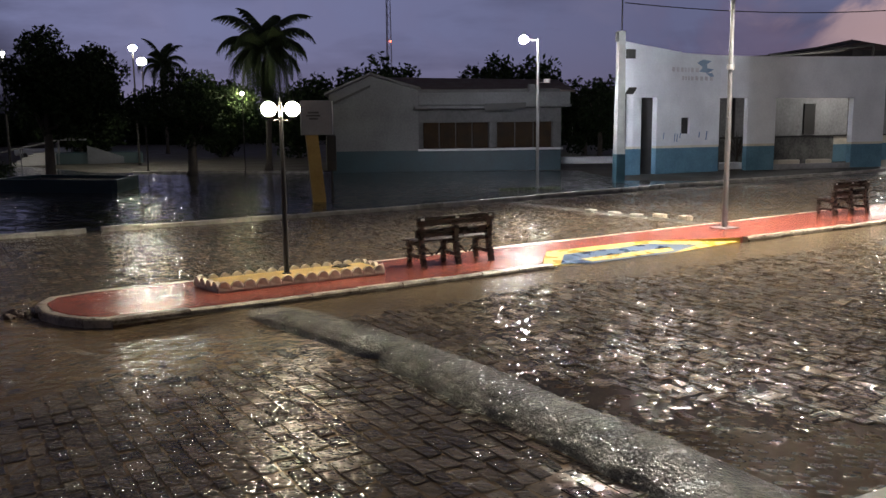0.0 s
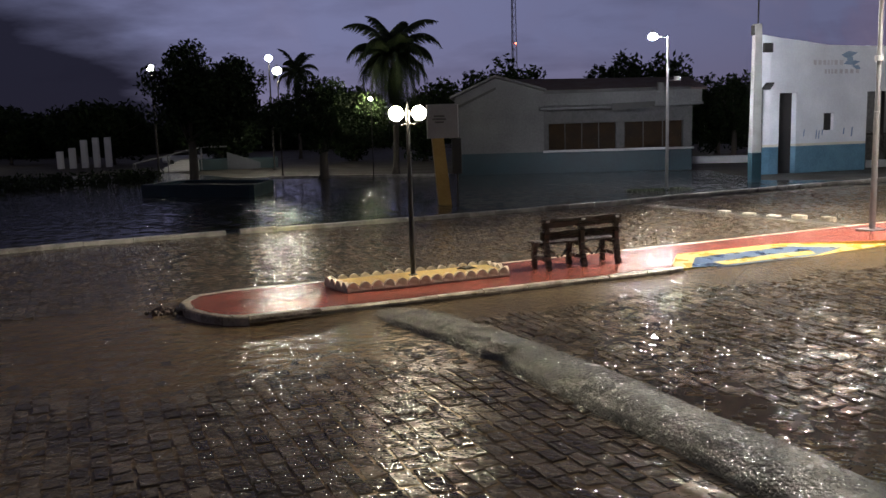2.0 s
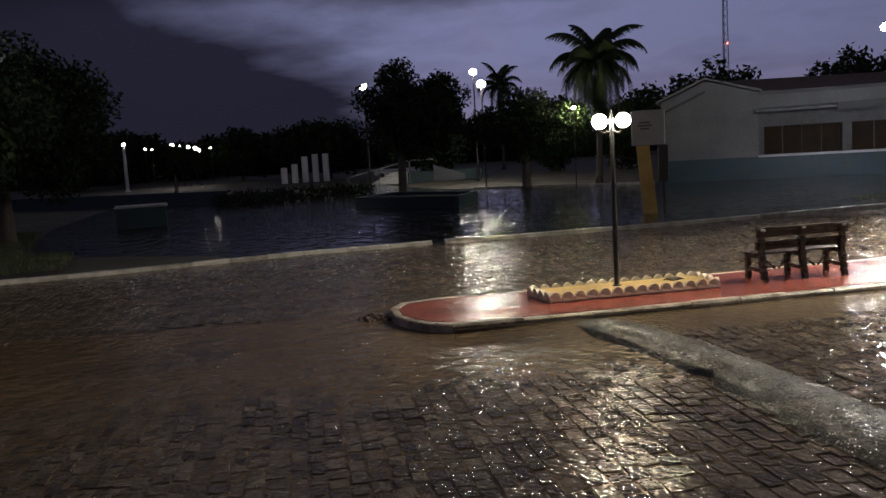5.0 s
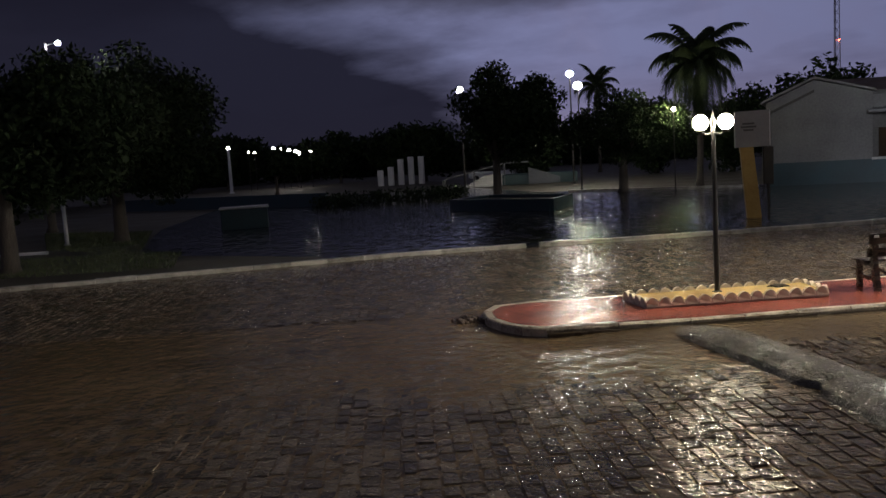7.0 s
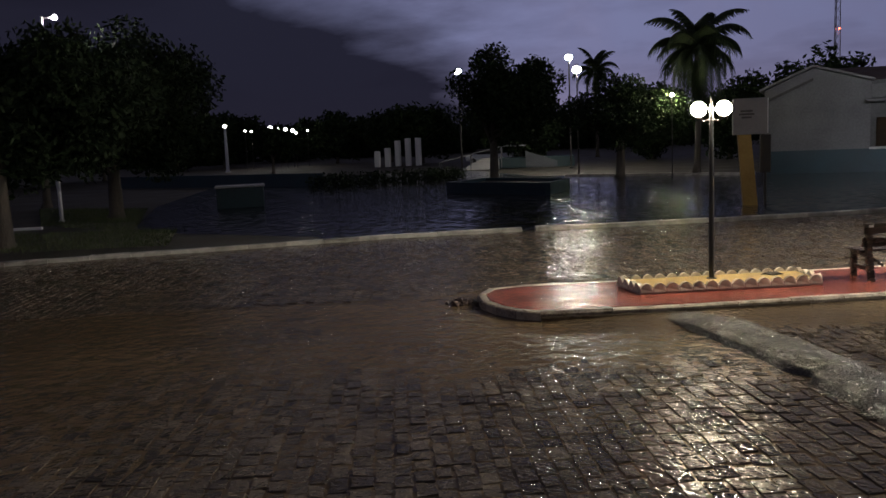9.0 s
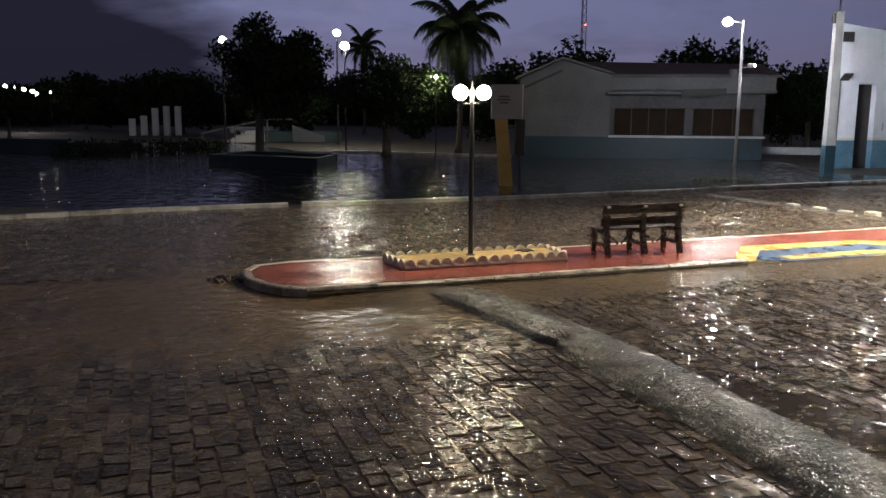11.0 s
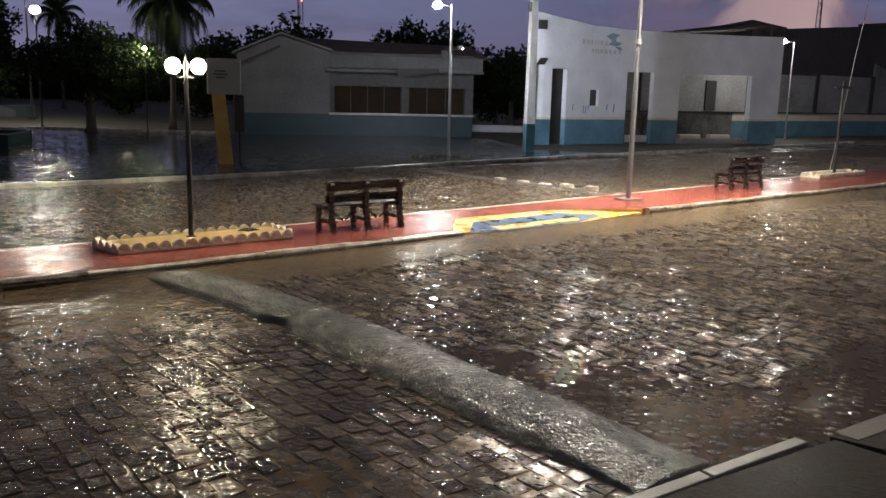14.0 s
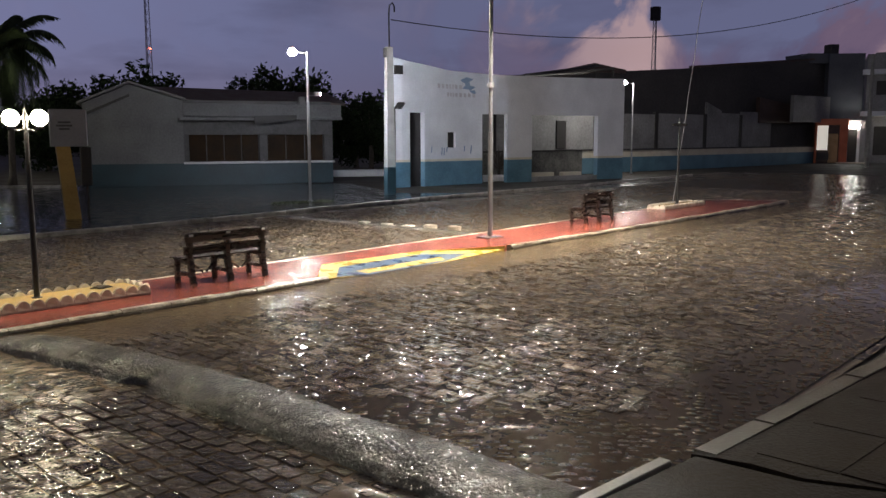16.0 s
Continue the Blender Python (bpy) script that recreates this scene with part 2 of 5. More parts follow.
M_ORANGE = mat("brick_orange_paint", (0.42, 0.11, 0.05), (0.58, 0.17, 0.09), (0.5, 0.7), 1, 14, 0.2, 0.006)
M_TAN = mat("tan_wooden_door", (0.33, 0.20, 0.09), (0.50, 0.33, 0.17), (0.4, 0.6), 2, 30, 0.3, 0.005)
M_PAVE = mat("dark_paving", (0.016, 0.012, 0.009), (0.040, 0.031, 0.023), (0.5, 0.8), 1.1, 30, 0.8, 0.018, spec=0.06)
M_SIGN = mat("faded_sign_face", (0.38, 0.37, 0.37), (0.52, 0.51, 0.51), (0.4, 0.6), 1, 20, 0.1, 0.004)
M_SIGNFACE = mat("dull_grey_sign_face", (0.20, 0.197, 0.205), (0.31, 0.305, 0.31), (0.4, 0.6), 1, 20, 0.1, 0.004)
M_TOTEM = mat("ochre_totem_paint", (0.40, 0.235, 0.045), (0.56, 0.36, 0.095), (0.4, 0.6), 1.5, 16, 0.3, 0.008)
M_LAMP_WARM = glow("warm_white_globe", (1.0, 0.885, 0.63), P_GLOBE)
M_LAMP_COOL = glow("cool_white_lamp", (1.0, 0.97, 0.92), P_STREET)
M_LAMP_MEDIAN = glow("neutral_white_lamp", (1.0, 0.92, 0.79), P_MEDIAN)
M_LAMP_TREE = glow("yellowish_park_lamp", (1.0, 0.96, 0.62), P_TREE)
M_LAMP_FLOOD = glow("cold_floodlight_glass", (0.76, 0.82, 1.0), P_FLOOD)
M_LAMP_PARK = glow("pale_yellow_lamp", (1.0, 0.95, 0.78), P_PARK)
M_LAMP_FAR = glow("distant_lamp", (1.0, 0.93, 0.80), P_FAR)
M_SHOPLIGHT = glow("shop_tube_light", (1.0, 0.95, 0.86), 90.0)
# no lamp: weak emission imitates lamplight falling on the white panel
M_PANELGLOW = glow("lamplit_panel_glow", (1.0, 0.93, 0.80), 0.45)
M_BEACON = glow("red_beacon", (1.0, 0.15, 0.08), 6.0)


# ---- mesh helpers ----
def part(name, bm, material, parent=None, label="", smooth=False):
    me = bpy.data.meshes.new(name)
    bm.to_mesh(me)
    bm.free()
    if smooth:
        for p in me.polygons:
            p.use_smooth = True
    me.materials.append(material)
    ob = new(name, me)
    if parent is not None:
        ob.parent = parent
    if label:
        ob["label"] = label
    return ob


def thing(name, m, label, category, group="", kind=""):
    ob = new(name)
    ob.matrix_basis = m
    ob.empty_display_size = 0.2
    return tagged(ob, label, category, group, kind)


def box(bm, x0, x1, y0, y1, z0, z1, bevel=0.0, m=None):
    vs = [bm.verts.new((x, y, z)) for z in (z0, z1) for x, y in ((x0, y0), (x1, y0), (x1, y1), (x0, y1))]
    fs = [bm.faces.new([vs[k] for k in f]) for f in ((3, 2, 1, 0), (4, 5, 6, 7), (0, 1, 5, 4), (1, 2, 6, 5), (2, 3, 7, 6), (3, 0, 4, 7))]
    if m is not None:
        bmesh.ops.transform(bm, matrix=m, verts=vs)
    if bevel:
        es = list({e for f in fs for e in f.edges})
        bmesh.ops.bevel(bm, geom=es, offset=bevel, segments=1, affect="EDGES")
    return bm


def tube(bm, pts, radii, sides=10, cap=True):
    """A tapered round bar along points."""
    rings = []
    pts = [Vector(p) for p in pts]
    if not isinstance(radii, (list, tuple)):
        radii = [radii] * len(pts)
    for k, p in enumerate(pts):
        d = (pts[min(k + 1, len(pts) - 1)] - pts[max(k - 1, 0)]).normalized()
        a = d.orthogonal().normalized() if abs(d.z) < 0.95 else Vector((1, 0, 0))
        a = (a - d * a.dot(d)).normalized()
        c = d.cross(a)
        rings.append([bm.verts.new(p + (a * math.cos(t) + c * math.sin(t)) * radii[k]) for t in (2 * math.pi * j / sides for j in range(sides))])
    for r, q in zip(rings, rings[1:]):
        for j in range(sides):
            bm.faces.new((r[j], r[(j + 1) % sides], q[(j + 1) % sides], q[j]))
    if cap:
        bm.faces.new(rings[0][::-1])
        bm.faces.new(rings[-1])
    return bm


def ball(bm, centre, r, seg=16, squash=1.0):
    bmesh.ops.create_uvsphere(bm, u_segments=seg, v_segments=seg // 2 + 1, radius=r, matrix=Matrix.Translation(centre) @ Matrix.Diagonal((1, 1, squash, 1)))
    return bm


def prism(bm, pts, z0, z1):
    """An upright prism over a plan outline; z0 and z1 may be lists."""
    n = len(pts)
    za = z0 if isinstance(z0, (list, tuple)) else [z0] * n
    zb = z1 if isinstance(z1, (list, tuple)) else [z1] * n
    lo = [bm.verts.new((p[0], p[1], a)) for p, a in zip(pts, za)]
    hi = [bm.verts.new((p[0], p[1], b)) for p, b in zip(pts, zb)]
    bm.faces.new(lo[::-1])
    bm.faces.new(hi)
    for k in range(n):
        bm.faces.new((lo[k], lo[(k + 1) % n], hi[(k + 1) % n], hi[k]))
    return bm


def offset_line(pts, t):
    """The polyline moved t to its left, mitred."""
    out = []
    for k in range(len(pts)):
        a = Vector(pts[max(k - 1, 0)][:2])
        b = Vector(pts[k][:2])
        c = Vector(pts[min(k + 1, len(pts) - 1)][:2])
        n1 = (b - a).normalized() if k else None
        n2 = (c - b).normalized() if k < len(pts) - 1 else None
        n1, n2 = n1 or n2, n2 or n1
        q = (n1 + n2).normalized()
        w = Vector((-q.y, q.x))
        out.append(b + w * t / max(0.4, q.dot(n1)))
    return out


def wall_run(bm, front, back, i, j, z0, z1, top=None):
    """Wall pieces i..j of a mitred line; top: heights at the points in place of z1."""
    for k in range(i, j):
        zt = [z1] * 4 if top is None else [top[k], top[k + 1], top[k + 1], top[k]]
        prism(bm, [front[k], front[k + 1], back[k + 1], back[k]], z0, zt)
    bmesh.ops.remove_doubles(bm, verts=bm.verts[:], dist=0.001)
    return bm


def sheet(bm, pts, z):
    bm.faces.new([bm.verts.new((p[0], p[1], z)) for p in pts])
    return bm


def raw(name, verts, faces, material, parent=None):
    me = bpy.data.meshes.new(name)
    me.from_pydata(verts, [], faces)
    me.materials.append(material)
    ob = new(name, me)
    if parent is not None:
        ob.parent = parent
    return ob


# ---- ground ----
bm = bmesh.new()
bmesh.ops.create_grid(bm, x_segments=40, y_segments=40, size=900)
ground = tagged(part("ground", bm, M_EARTH), "dark damp earth and asphalt reaching the horizon", "ground", kind="structure")
ground.location.z = -0.03

KERB_N = 21.9          # near face of the far kerb
bm = bmesh.new()
sheet(bm, [sn(-30, 2.9), sn(60, 2.2), sn(60, 26.0), sn(30, 23.2), sn(14, 22.0), sn(-30, 22.1)], 0.0)
road = tagged(part("road", bm, M_MUD), "wet cobbled street bed of dark grit", "road", kind="structure")
def water_sheet(name, s0, s1, n0, n1, z, material, label):
    bm = bmesh.new()
    bmesh.ops.create_grid(bm, x_segments=60, y_segments=20, size=0.5)
    for v in bm.verts:
        v.co = sn(s0 + (s1 - s0) * (v.co.x + 0.5), n0 + (n1 - n0) * (v.co.y + 0.5), z)
    return tagged(part(name, bm, material), label, "water", kind="structure")


water_sheet("rain_water", -30, 4.4, 2.9, 11.6, 0.016, M_WATER, "thin sheet of muddy rain water between the cobbles")
water_sheet("rain_water_stream", 4.4, 60, 2.7, 11.6, 0.011, M_STREAM, "ruffled muddy stream running down the street")
water_sheet("rain_water_far_lane", -30, 60, 11.6, 21.9, 0.016, M_WATER, "shallow muddy rain water on the far lane")

# flooded forecourt beyond the far kerb
bm = bmesh.new()
sheet(bm, [sn(-2, 22.2), sn(14, 22.15), sn(30, 23.4), sn(27, 27.3), sn(31, 35), sn(20, 45), (-14.0, 47.6), (-21.0, 50.0), (-30.0, 60.0), (-44.5, 55.0), (-40.3, 41.0), (-30.5, 27.5), sn(-8.5, 27.0), sn(-3.5, 22.3)], 0.02)
tagged(part("flood_water", bm, M_POOL), "dark standing rain water over the square", "water", kind="structure")


# ---- the paved median with its kerb ----
ISLE = [(1.22, 11.95), (1.38, 11.50), (1.62, 11.15), (1.92, 10.93), (3.9, 10.86), (9.15, 10.90), (14.6, 11.12), (22, 11.10), (32.2, 11.32), (31.6, 12.9), (30.2, 13.95), (24, 13.65), (17, 13.35), (11, 13.15), (5, 13.1), (2.0, 13.1), (1.45, 12.95), (1.22, 12.5)]
H_ISLE = 0.14


def inset(pts, t):
    out = []
    n = len(pts)
    for k in range(n):
        a, b, c = Vector(pts[k - 1]), Vector(pts[k]), Vector(pts[(k + 1) % n])
        d1, d2 = (b - a).normalized(), (c - b).normalized()
        w = Vector((-d1.y - d2.y, d1.x + d2.x)).normalized()
        out.append(tuple(b + w * t / max(0.5, w.dot(Vector((-d1.y, d1.x))))))
    return out


median = thing("median", Matrix(), "red-painted raised median with worn white kerb", "median", kind="structure")
inner = inset(ISLE, 0.15)
RAMP = [(9.15, 11.20), (10.1, 10.92), (12.2, 10.95), (14.4, 11.18), (12.5, 12.05), (10.0, 12.12)]
bm = bmesh.new()
plan = inner[:5] + [(8.98, 11.05), (9.15, 11.21), RAMP[5], RAMP[4], (14.42, 11.19), (14.6, 11.27)] + inner[7:]
prism(bm, [sn(*p) for p in plan], -0.02, H_ISLE)
part("red_floor", bm, M_RED, median, "wet red painted concrete floor")


def kerb_stone(bm, a, b, width, h0, h1, jit):
    """One kerb stone between plan points a and b, its top slightly rounded and uneven."""
    a, b = Vector(a), Vector(b)
    d = (b - a).normalized()
    w = Vector((-d.y, d.x)) * width
    a, b = a + d * 0.006, b - d * 0.006
    j = [rng.uniform(-jit, jit) for _ in range(4)]
    o = -w.normalized()
    lo = [a + o * j[0], b + o * j[1], b + w, a + w]
    e = w * 0.18
    vs = [bm.verts.new((p.x, p.y, -0.03)) for p in lo]
    md = [bm.verts.new((p.x, p.y, h0 - 0.025 + j[2])) for p in lo]
    hi = [bm.verts.new((p.x, p.y, h0 + h1 + j[3])) for p in (lo[0] + e, lo[1] + e, lo[2] - e * 0.5, lo[3] - e * 0.5)]
    for r, q in ((vs, md), (md, hi)):
        for k in range(4):
            bm.faces.new((r[k], r[(k + 1) % 4], q[(k + 1) % 4], q[k]))
    bm.faces.new(hi)
    return bm


def kerb_line(pts, parent, name, material, length, width, h, jit=0.008):
    """Kerb stones along a plan line given in street axes."""
    for (a, b) in zip(pts, pts[1:]):
        run = (Vector(b) - Vector(a)).length
        k = max(1, round(run / length))
        for i in range(k):
            p = Vector(a).lerp(Vector(b), i / k)
            q = Vector(a).lerp(Vector(b), (i + 1) / k)
            bm = kerb_stone(bmesh.new(), sn(*p), sn(*q), width, h, 0.0, jit)
            part(name, bm, material, parent)


# added dark course imitating the shadow under the kerb's front edge
UNDERCUT = [(s, n - 0.035) for s, n in ISLE[3:9]]
kerb_line(UNDERCUT[:3], median, "undercut_shade", M_MUD, 1.6, 0.06, 0.080, 0.012)
kerb_line(UNDERCUT[3:], median, "undercut_shade", M_MUD, 1.6, 0.06, 0.080, 0.012)
kerb_line(ISLE[:6], median, "kerb_stone", M_KERB, 0.8, 0.145, H_ISLE)
kerb_line(ISLE[6:] + ISLE[:1], median, "kerb_stone", M_KERB, 0.8, 0.145, H_ISLE)


def ramp_z(n):
    return 0.06 + (n - 11.0) * 0.08



def ramp_patch(name, pts, material, lift):
    bm = bmesh.new()
    vs = [bm.verts.new(sn(s, n, min(H_ISLE, ramp_z(n)) + lift)) for s, n in pts]
    lo = [bm.verts.new(sn(s, n, -0.02)) for s, n in pts]
    bm.faces.new(vs)
    for k in range(len(pts)):
        bm.faces.new((lo[k], lo[(k + 1) % len(pts)], vs[(k + 1) % len(pts)], vs[k]))
    bmesh.ops.recalc_face_normals(bm, faces=bm.faces[:])
    return part(name, bm, material, median)


ramp_patch("ramp", RAMP, M_YELLOW, 0.0)["label"] = "yellow-painted kerb ramp"
ramp_patch("ramp_stripe", [(9.50, 11.12), (10.12, 10.94), (12.2, 10.97), (13.25, 11.28), (12.35, 11.74), (10.06, 11.70)], M_BLUE, 0.008)["label"] = "dark blue painted field"
ramp_patch("ramp_stripe", [(10.15, 11.02), (12.3, 11.06), (12.45, 11.30), (10.10, 11.27)], M_YELLOW, 0.014)

for a, b in ((RAMP[0], RAMP[5]), (RAMP[4], RAMP[3])):
    bm = bmesh.new()
    prism(bm, [sn(*a), sn(*b), sn(b[0], b[1] - 0.012), sn(a[0], a[1] - 0.012)], 0.0, H_ISLE + 0.003)
    bmesh.ops.recalc_face_normals(bm, faces=bm.faces[:])
    part("ramp_flank", bm, M_YELLOW, median)

# silt and fast muddy water banked up against the median
bm = bmesh.new()
bmesh.ops.create_grid(bm, x_segments=240, y_segments=24, size=0.5)
for v in bm.verts:
    s, f = 1.7 + 34.0 * (v.co.x + 0.5), v.co.y + 0.5
    n = 9.2 + 1.85 * f
    e = f * f * (3 - 2 * f) * min(1.0, max(0.0, (s - 1.7) / 1.5))
    v.co = sn(s, n, 0.002 + 0.056 * e + 0.004 * noise.noise((s * 1.3, n * 1.7, 8.0)))
tagged(part("silt_bank", bm, M_SILT, smooth=True), "brown silty water banked along the kerb", "water", kind="structure")

# ---- speed humps ----
def hump(name, s0, n0, n1, width, h, steps, chips, label):
    """A rounded concrete hump laid across the street, with broken edges."""
    bm = bmesh.new()
    rows = []
    prof = 15
    for i in range(steps + 1):
        f = i / steps
        n = n0 + (n1 - n0) * f
        c = s0(f)
        wl = width / 2 + 0.05 * noise.noise((n * 1.1, 3.0, 0)) + 0.02 * noise.noise((n * 5, 1.0, 0)) - chips(n)
        wr = width / 2 + 0.05 * noise.noise((n * 0.9, 9.0, 0)) + 0.02 * noise.noise((n * 4, 7.0, 0))
        hh = h * (1 + 0.18 * noise.noise((n * 0.7, 5.0, 0))) * min(1.0, 0.35 + 6 * f, 0.35 + 6 * (1 - f))
        row = []
        for k in range(prof):
            t = -1 + 2 * k / (prof - 1)
            s = c + (t * wl if t < 0 else t * wr)
            z = hh * (1 - abs(t) ** 2.2) + (0.0 if k in (0, prof - 1) else 0.012 * noise.noise((s * 3, n * 3, 0)) + 0.008 * noise.noise((s * 9, n * 9, 1)))
            if k == 0:
                z = -0.02
            elif k == 1:
                z = max(z, hh * 0.5)
            elif k == prof - 1:
                z = -0.005
            row.append(bm.verts.new(sn(s, n, z)))
        rows.append(row)
    for r, q in zip(rows, rows[1:]):
        for k in range(prof - 1):
            bm.faces.new((r[k], r[k + 1], q[k + 1], q[k]))
    bm.faces.new(rows[0][::-1])
    bm.faces.new(rows[-1])
    bmesh.ops.recalc_face_normals(bm, faces=bm.faces[:])
    return tagged(part(name, bm, M_CONCRETE, smooth=True), label, "speed hump", kind="structure")


def hump_line(f):
    """The hump's middle: straight from the near side, then bending towards the median's end."""
    n = 3.0 + 7.85 * f
    return 4.45 - 0.02 * (n - 3.0) - 0.44 * max(0.0, (n - 7.2) / 3.65) ** 1.5


hump("speed_hump", hump_line, 3.0, 10.85, 0.90, 0.17, 160,
     lambda n: 0.15 * math.exp(-((n - 7.75) / 0.16) ** 2) + 0.06 * math.exp(-((n - 8.6) / 0.5) ** 2), "rough wet concrete speed hump with a chipped edge")
hump("speed_hump", lambda f: 16.5 - 0.15 * f, 13.6, 21.9, 0.55, 0.07, 40, lambda n: 0.0, "low concrete hump crossing the far lane")

# ---- far kerb, its gaps, and the near pavement ----
far_kerb = thing("far_kerb", Matrix(), "long grimy white kerb along the square", "kerb", kind="structure")
kerb_line([(-34, 17.0), (-20, 18.3), (-11, 19.5), (-5.5, 20.6), (0, 21.6), (3.4, 21.75)], far_kerb, "kerb_stone", M_KERB_OLD, 1.0, 0.16, 0.13, 0.012)
kerb_line([(3.75, 21.75), (9.5, 21.72), (14, 22.1), (17, 22.4), (22.3, 23.0), (28, 23.4), (36, 23.6), (52, 24.6)], far_kerb, "kerb_stone", M_KERB_OLD, 1.0, 0.16, 0.13, 0.012)
bm = bmesh.new()
prism(bm, [sn(*q) for q in ((-34, 17.12), (-20, 18.42), (-11, 19.62), (-5.5, 20.72), (-1.5, 21.5), (-2.2, 22.6), (-8, 26.5), (-9.5, 31), (-34, 31))], -0.02, 0.06)
tagged(part("verge", bm, M_EARTH), "dull bare earth strip behind the far kerb", "ground", kind="structure")
marks = [(16.75, 14.7), (16.55, 15.4), (16.5, 16.2), (16.45, 17.0), (16.4, 17.9)]
for k, (s, n) in enumerate(marks):
    bm = box(bmesh.new(), -0.12, 0.12, -0.16, 0.16, -0.01, 0.16 if k < 2 else 0.10, 0.02)
    ob = tagged(part("marker_block", bm, M_KERB if k < 2 else M_KERB_OLD), "small white painted concrete block on the hump", "block", "blocks on the far hump")
    ob.matrix_basis = pose(*sn(s, n, 0.0), 0, 0, STREET + rng.uniform(-9, 9))

bm = bmesh.new()
prism(bm, [sn(5.9, 2.72), sn(9.6, 2.38), sn(60, 1.9), sn(60, -2.0), sn(6.5, -2.0), sn(6.1, 0.6), sn(6.25, 1.3), sn(6.0, 1.9), sn(6.02, 2.3)], -0.05, 0.055)
pavement = tagged(part("pavement", bm, M_PAVE), "dark wet pavement with a broken edge", "pavement", kind="structure")
bm = bmesh.new()
prism(bm, [sn(-30, 2.95), sn(-30, -2.0), sn(6.4, -2.0), sn(6.05, 0.6), sn(6.2, 1.3), sn(5.95, 1.9), sn(5.9, 2.68), sn(4.0, 2.9)], -0.05, 0.046)
tagged(part("pavement_sunken", bm, M_PAVE), "sunken dark wet strip beside the pavement", "pavement", kind="structure")
near_kerb = thing("near_kerb", Matrix(), "pale concrete edging of the near pavement", "kerb", kind="structure")
for a, b in ((3.55, 4.60), (4.62, 5.68)):
    bm = box(bmesh.new(), 0, b - a, -0.055, 0.055, -0.02, 0.056, 0.008)
    part("kerb_stone", bm, M_POST, near_kerb).matrix_basis = pose(*sn(a, 2.955 - 0.075 * (a - 3.9), 0), 0, 0, STREET - 4.3)
bm = bmesh.new()
for k in range(9):
    a, b = 6.0 + k * 1.0, 6.98 + k * 1.0
    prism(bm, [sn(a, 2.74 - 0.09 * (a - 6) * 0.9), sn(b, 2.74 - 0.09 * (b - 6) * 0.9), sn(b, 2.56 - 0.09 * (b - 6) * 0.9), sn(a, 2.56 - 0.09 * (a - 6) * 0.9)], 0.0, 0.062 + 0.008 * (k % 2))
part("edging", bm, M_EDGE, near_kerb)

# paving slabs on the near pavement
for i in range(9):
    for k in range(3):
        a, c = 6.25 + i * 1.02, 2.34 - 0.09 * i - k * 0.62
        bm = bmesh.new()
        e = rng.uniform(0, 0.006)
        prism(bm, [sn(a, c - 0.60), sn(a + 1.0, c - 0.69), sn(a + 1.0, c - 0.09), sn(a, c)], 0.04, 0.061 + e)
        part("slab", bm, M_PAVE, pavement)

# the wall that closes the street behind the camera
bm = bmesh.new()
prism(bm, [sn(-40, -2.3), sn(60, -2.3), sn(60, -2.6), sn(-40, -2.6)], 0, 4.5)
tagged(part("wall_south", bm, M_HOUSE), "plain rendered house front", "wall", kind="structure")
# ---- benches ----
def bench(m, label):
    """Slatted bench; x along its length, y towards the sitter's front."""
    root = thing("park_bench", m, label, "bench", "benches on the median")
    for z0, z1, y in ((0.50, 0.64, -0.035), (0.70, 0.86, -0.075)):
        bm = box(bmesh.new(), -0.80, 0.80, y, y + 0.035, z0, z1, 0.008)
        part("back_slat", bm, M_WOOD, root)
    for k in range(4):
        y = 0.03 + k * 0.105
        bm = box(bmesh.new(), -0.80, 0.80, y, y + 0.09, 0.415, 0.445, 0.006)
        part("seat_slat", bm, M_WOOD, root)
    for x in (-0.70, 0.0, 0.70):
        bm = bmesh.new()
        prof = [(-0.16, 0.0), (-0.08, 0.0), (0.02, 0.40), (-0.02, 0.86), (-0.08, 0.86), (-0.065, 0.44)]
        ring = [[bm.verts.new((x + dx, y, z)) for y, z in prof] for dx in (-0.04, 0.04)]
        bm.faces.new(ring[0])
        bm.faces.new(ring[1][::-1])
        for i in range(6):
            bm.faces.new((ring[0][i], ring[1][i], ring[1][(i + 1) % 6], ring[0][(i + 1) % 6]))
        bmesh.ops.recalc_face_normals(bm, faces=bm.faces[:])
        part("back_leg", bm, M_WOOD, root)
        bm = box(bmesh.new(), x - 0.04, x + 0.04, 0.33, 0.41, 0.0, 0.415, 0.008)
        part("front_leg", bm, M_WOOD, root)
        bm = box(bmesh.new(), x - 0.03, x + 0.03, -0.05, 0.35, 0.14, 0.20, 0.006)
        part("stretcher", bm, M_WOOD, root)
        bm = box(bmesh.new(), x - 0.03, x + 0.03, -0.02, 0.42, 0.355, 0.415, 0.006)
        part("seat_bearer", bm, M_WOOD, root)
        bm = box(bmesh.new(), x - 0.035, x + 0.035, -0.10, -0.082, 0.80, 0.835, 0.004)
        part("bracket", bm, M_STEEL, root, "small pale metal bracket")
        if x < 0.5:
            tube(bm := bmesh.new(), [(x + 0.05, 0.15, 0.40), (x + 0.34, 0.15, 0.16)], 0.018, 6)
            part("brace", bm, M_WOOD, root)
            tube(bm := bmesh.new(), [(x + 0.65, 0.15, 0.40), (x + 0.40, 0.15, 0.16)], 0.018, 6)
            part("brace", bm, M_WOOD, root)
    return root


bench(pose(*sn(7.82, 11.99, H_ISLE), 0, 0, STREET), "dark-stained wet wooden bench on the red median")
bench(pose(*sn(20.3, 12.45, H_ISLE), 0, 0, STREET), "dark wooden bench beside the farther planter")


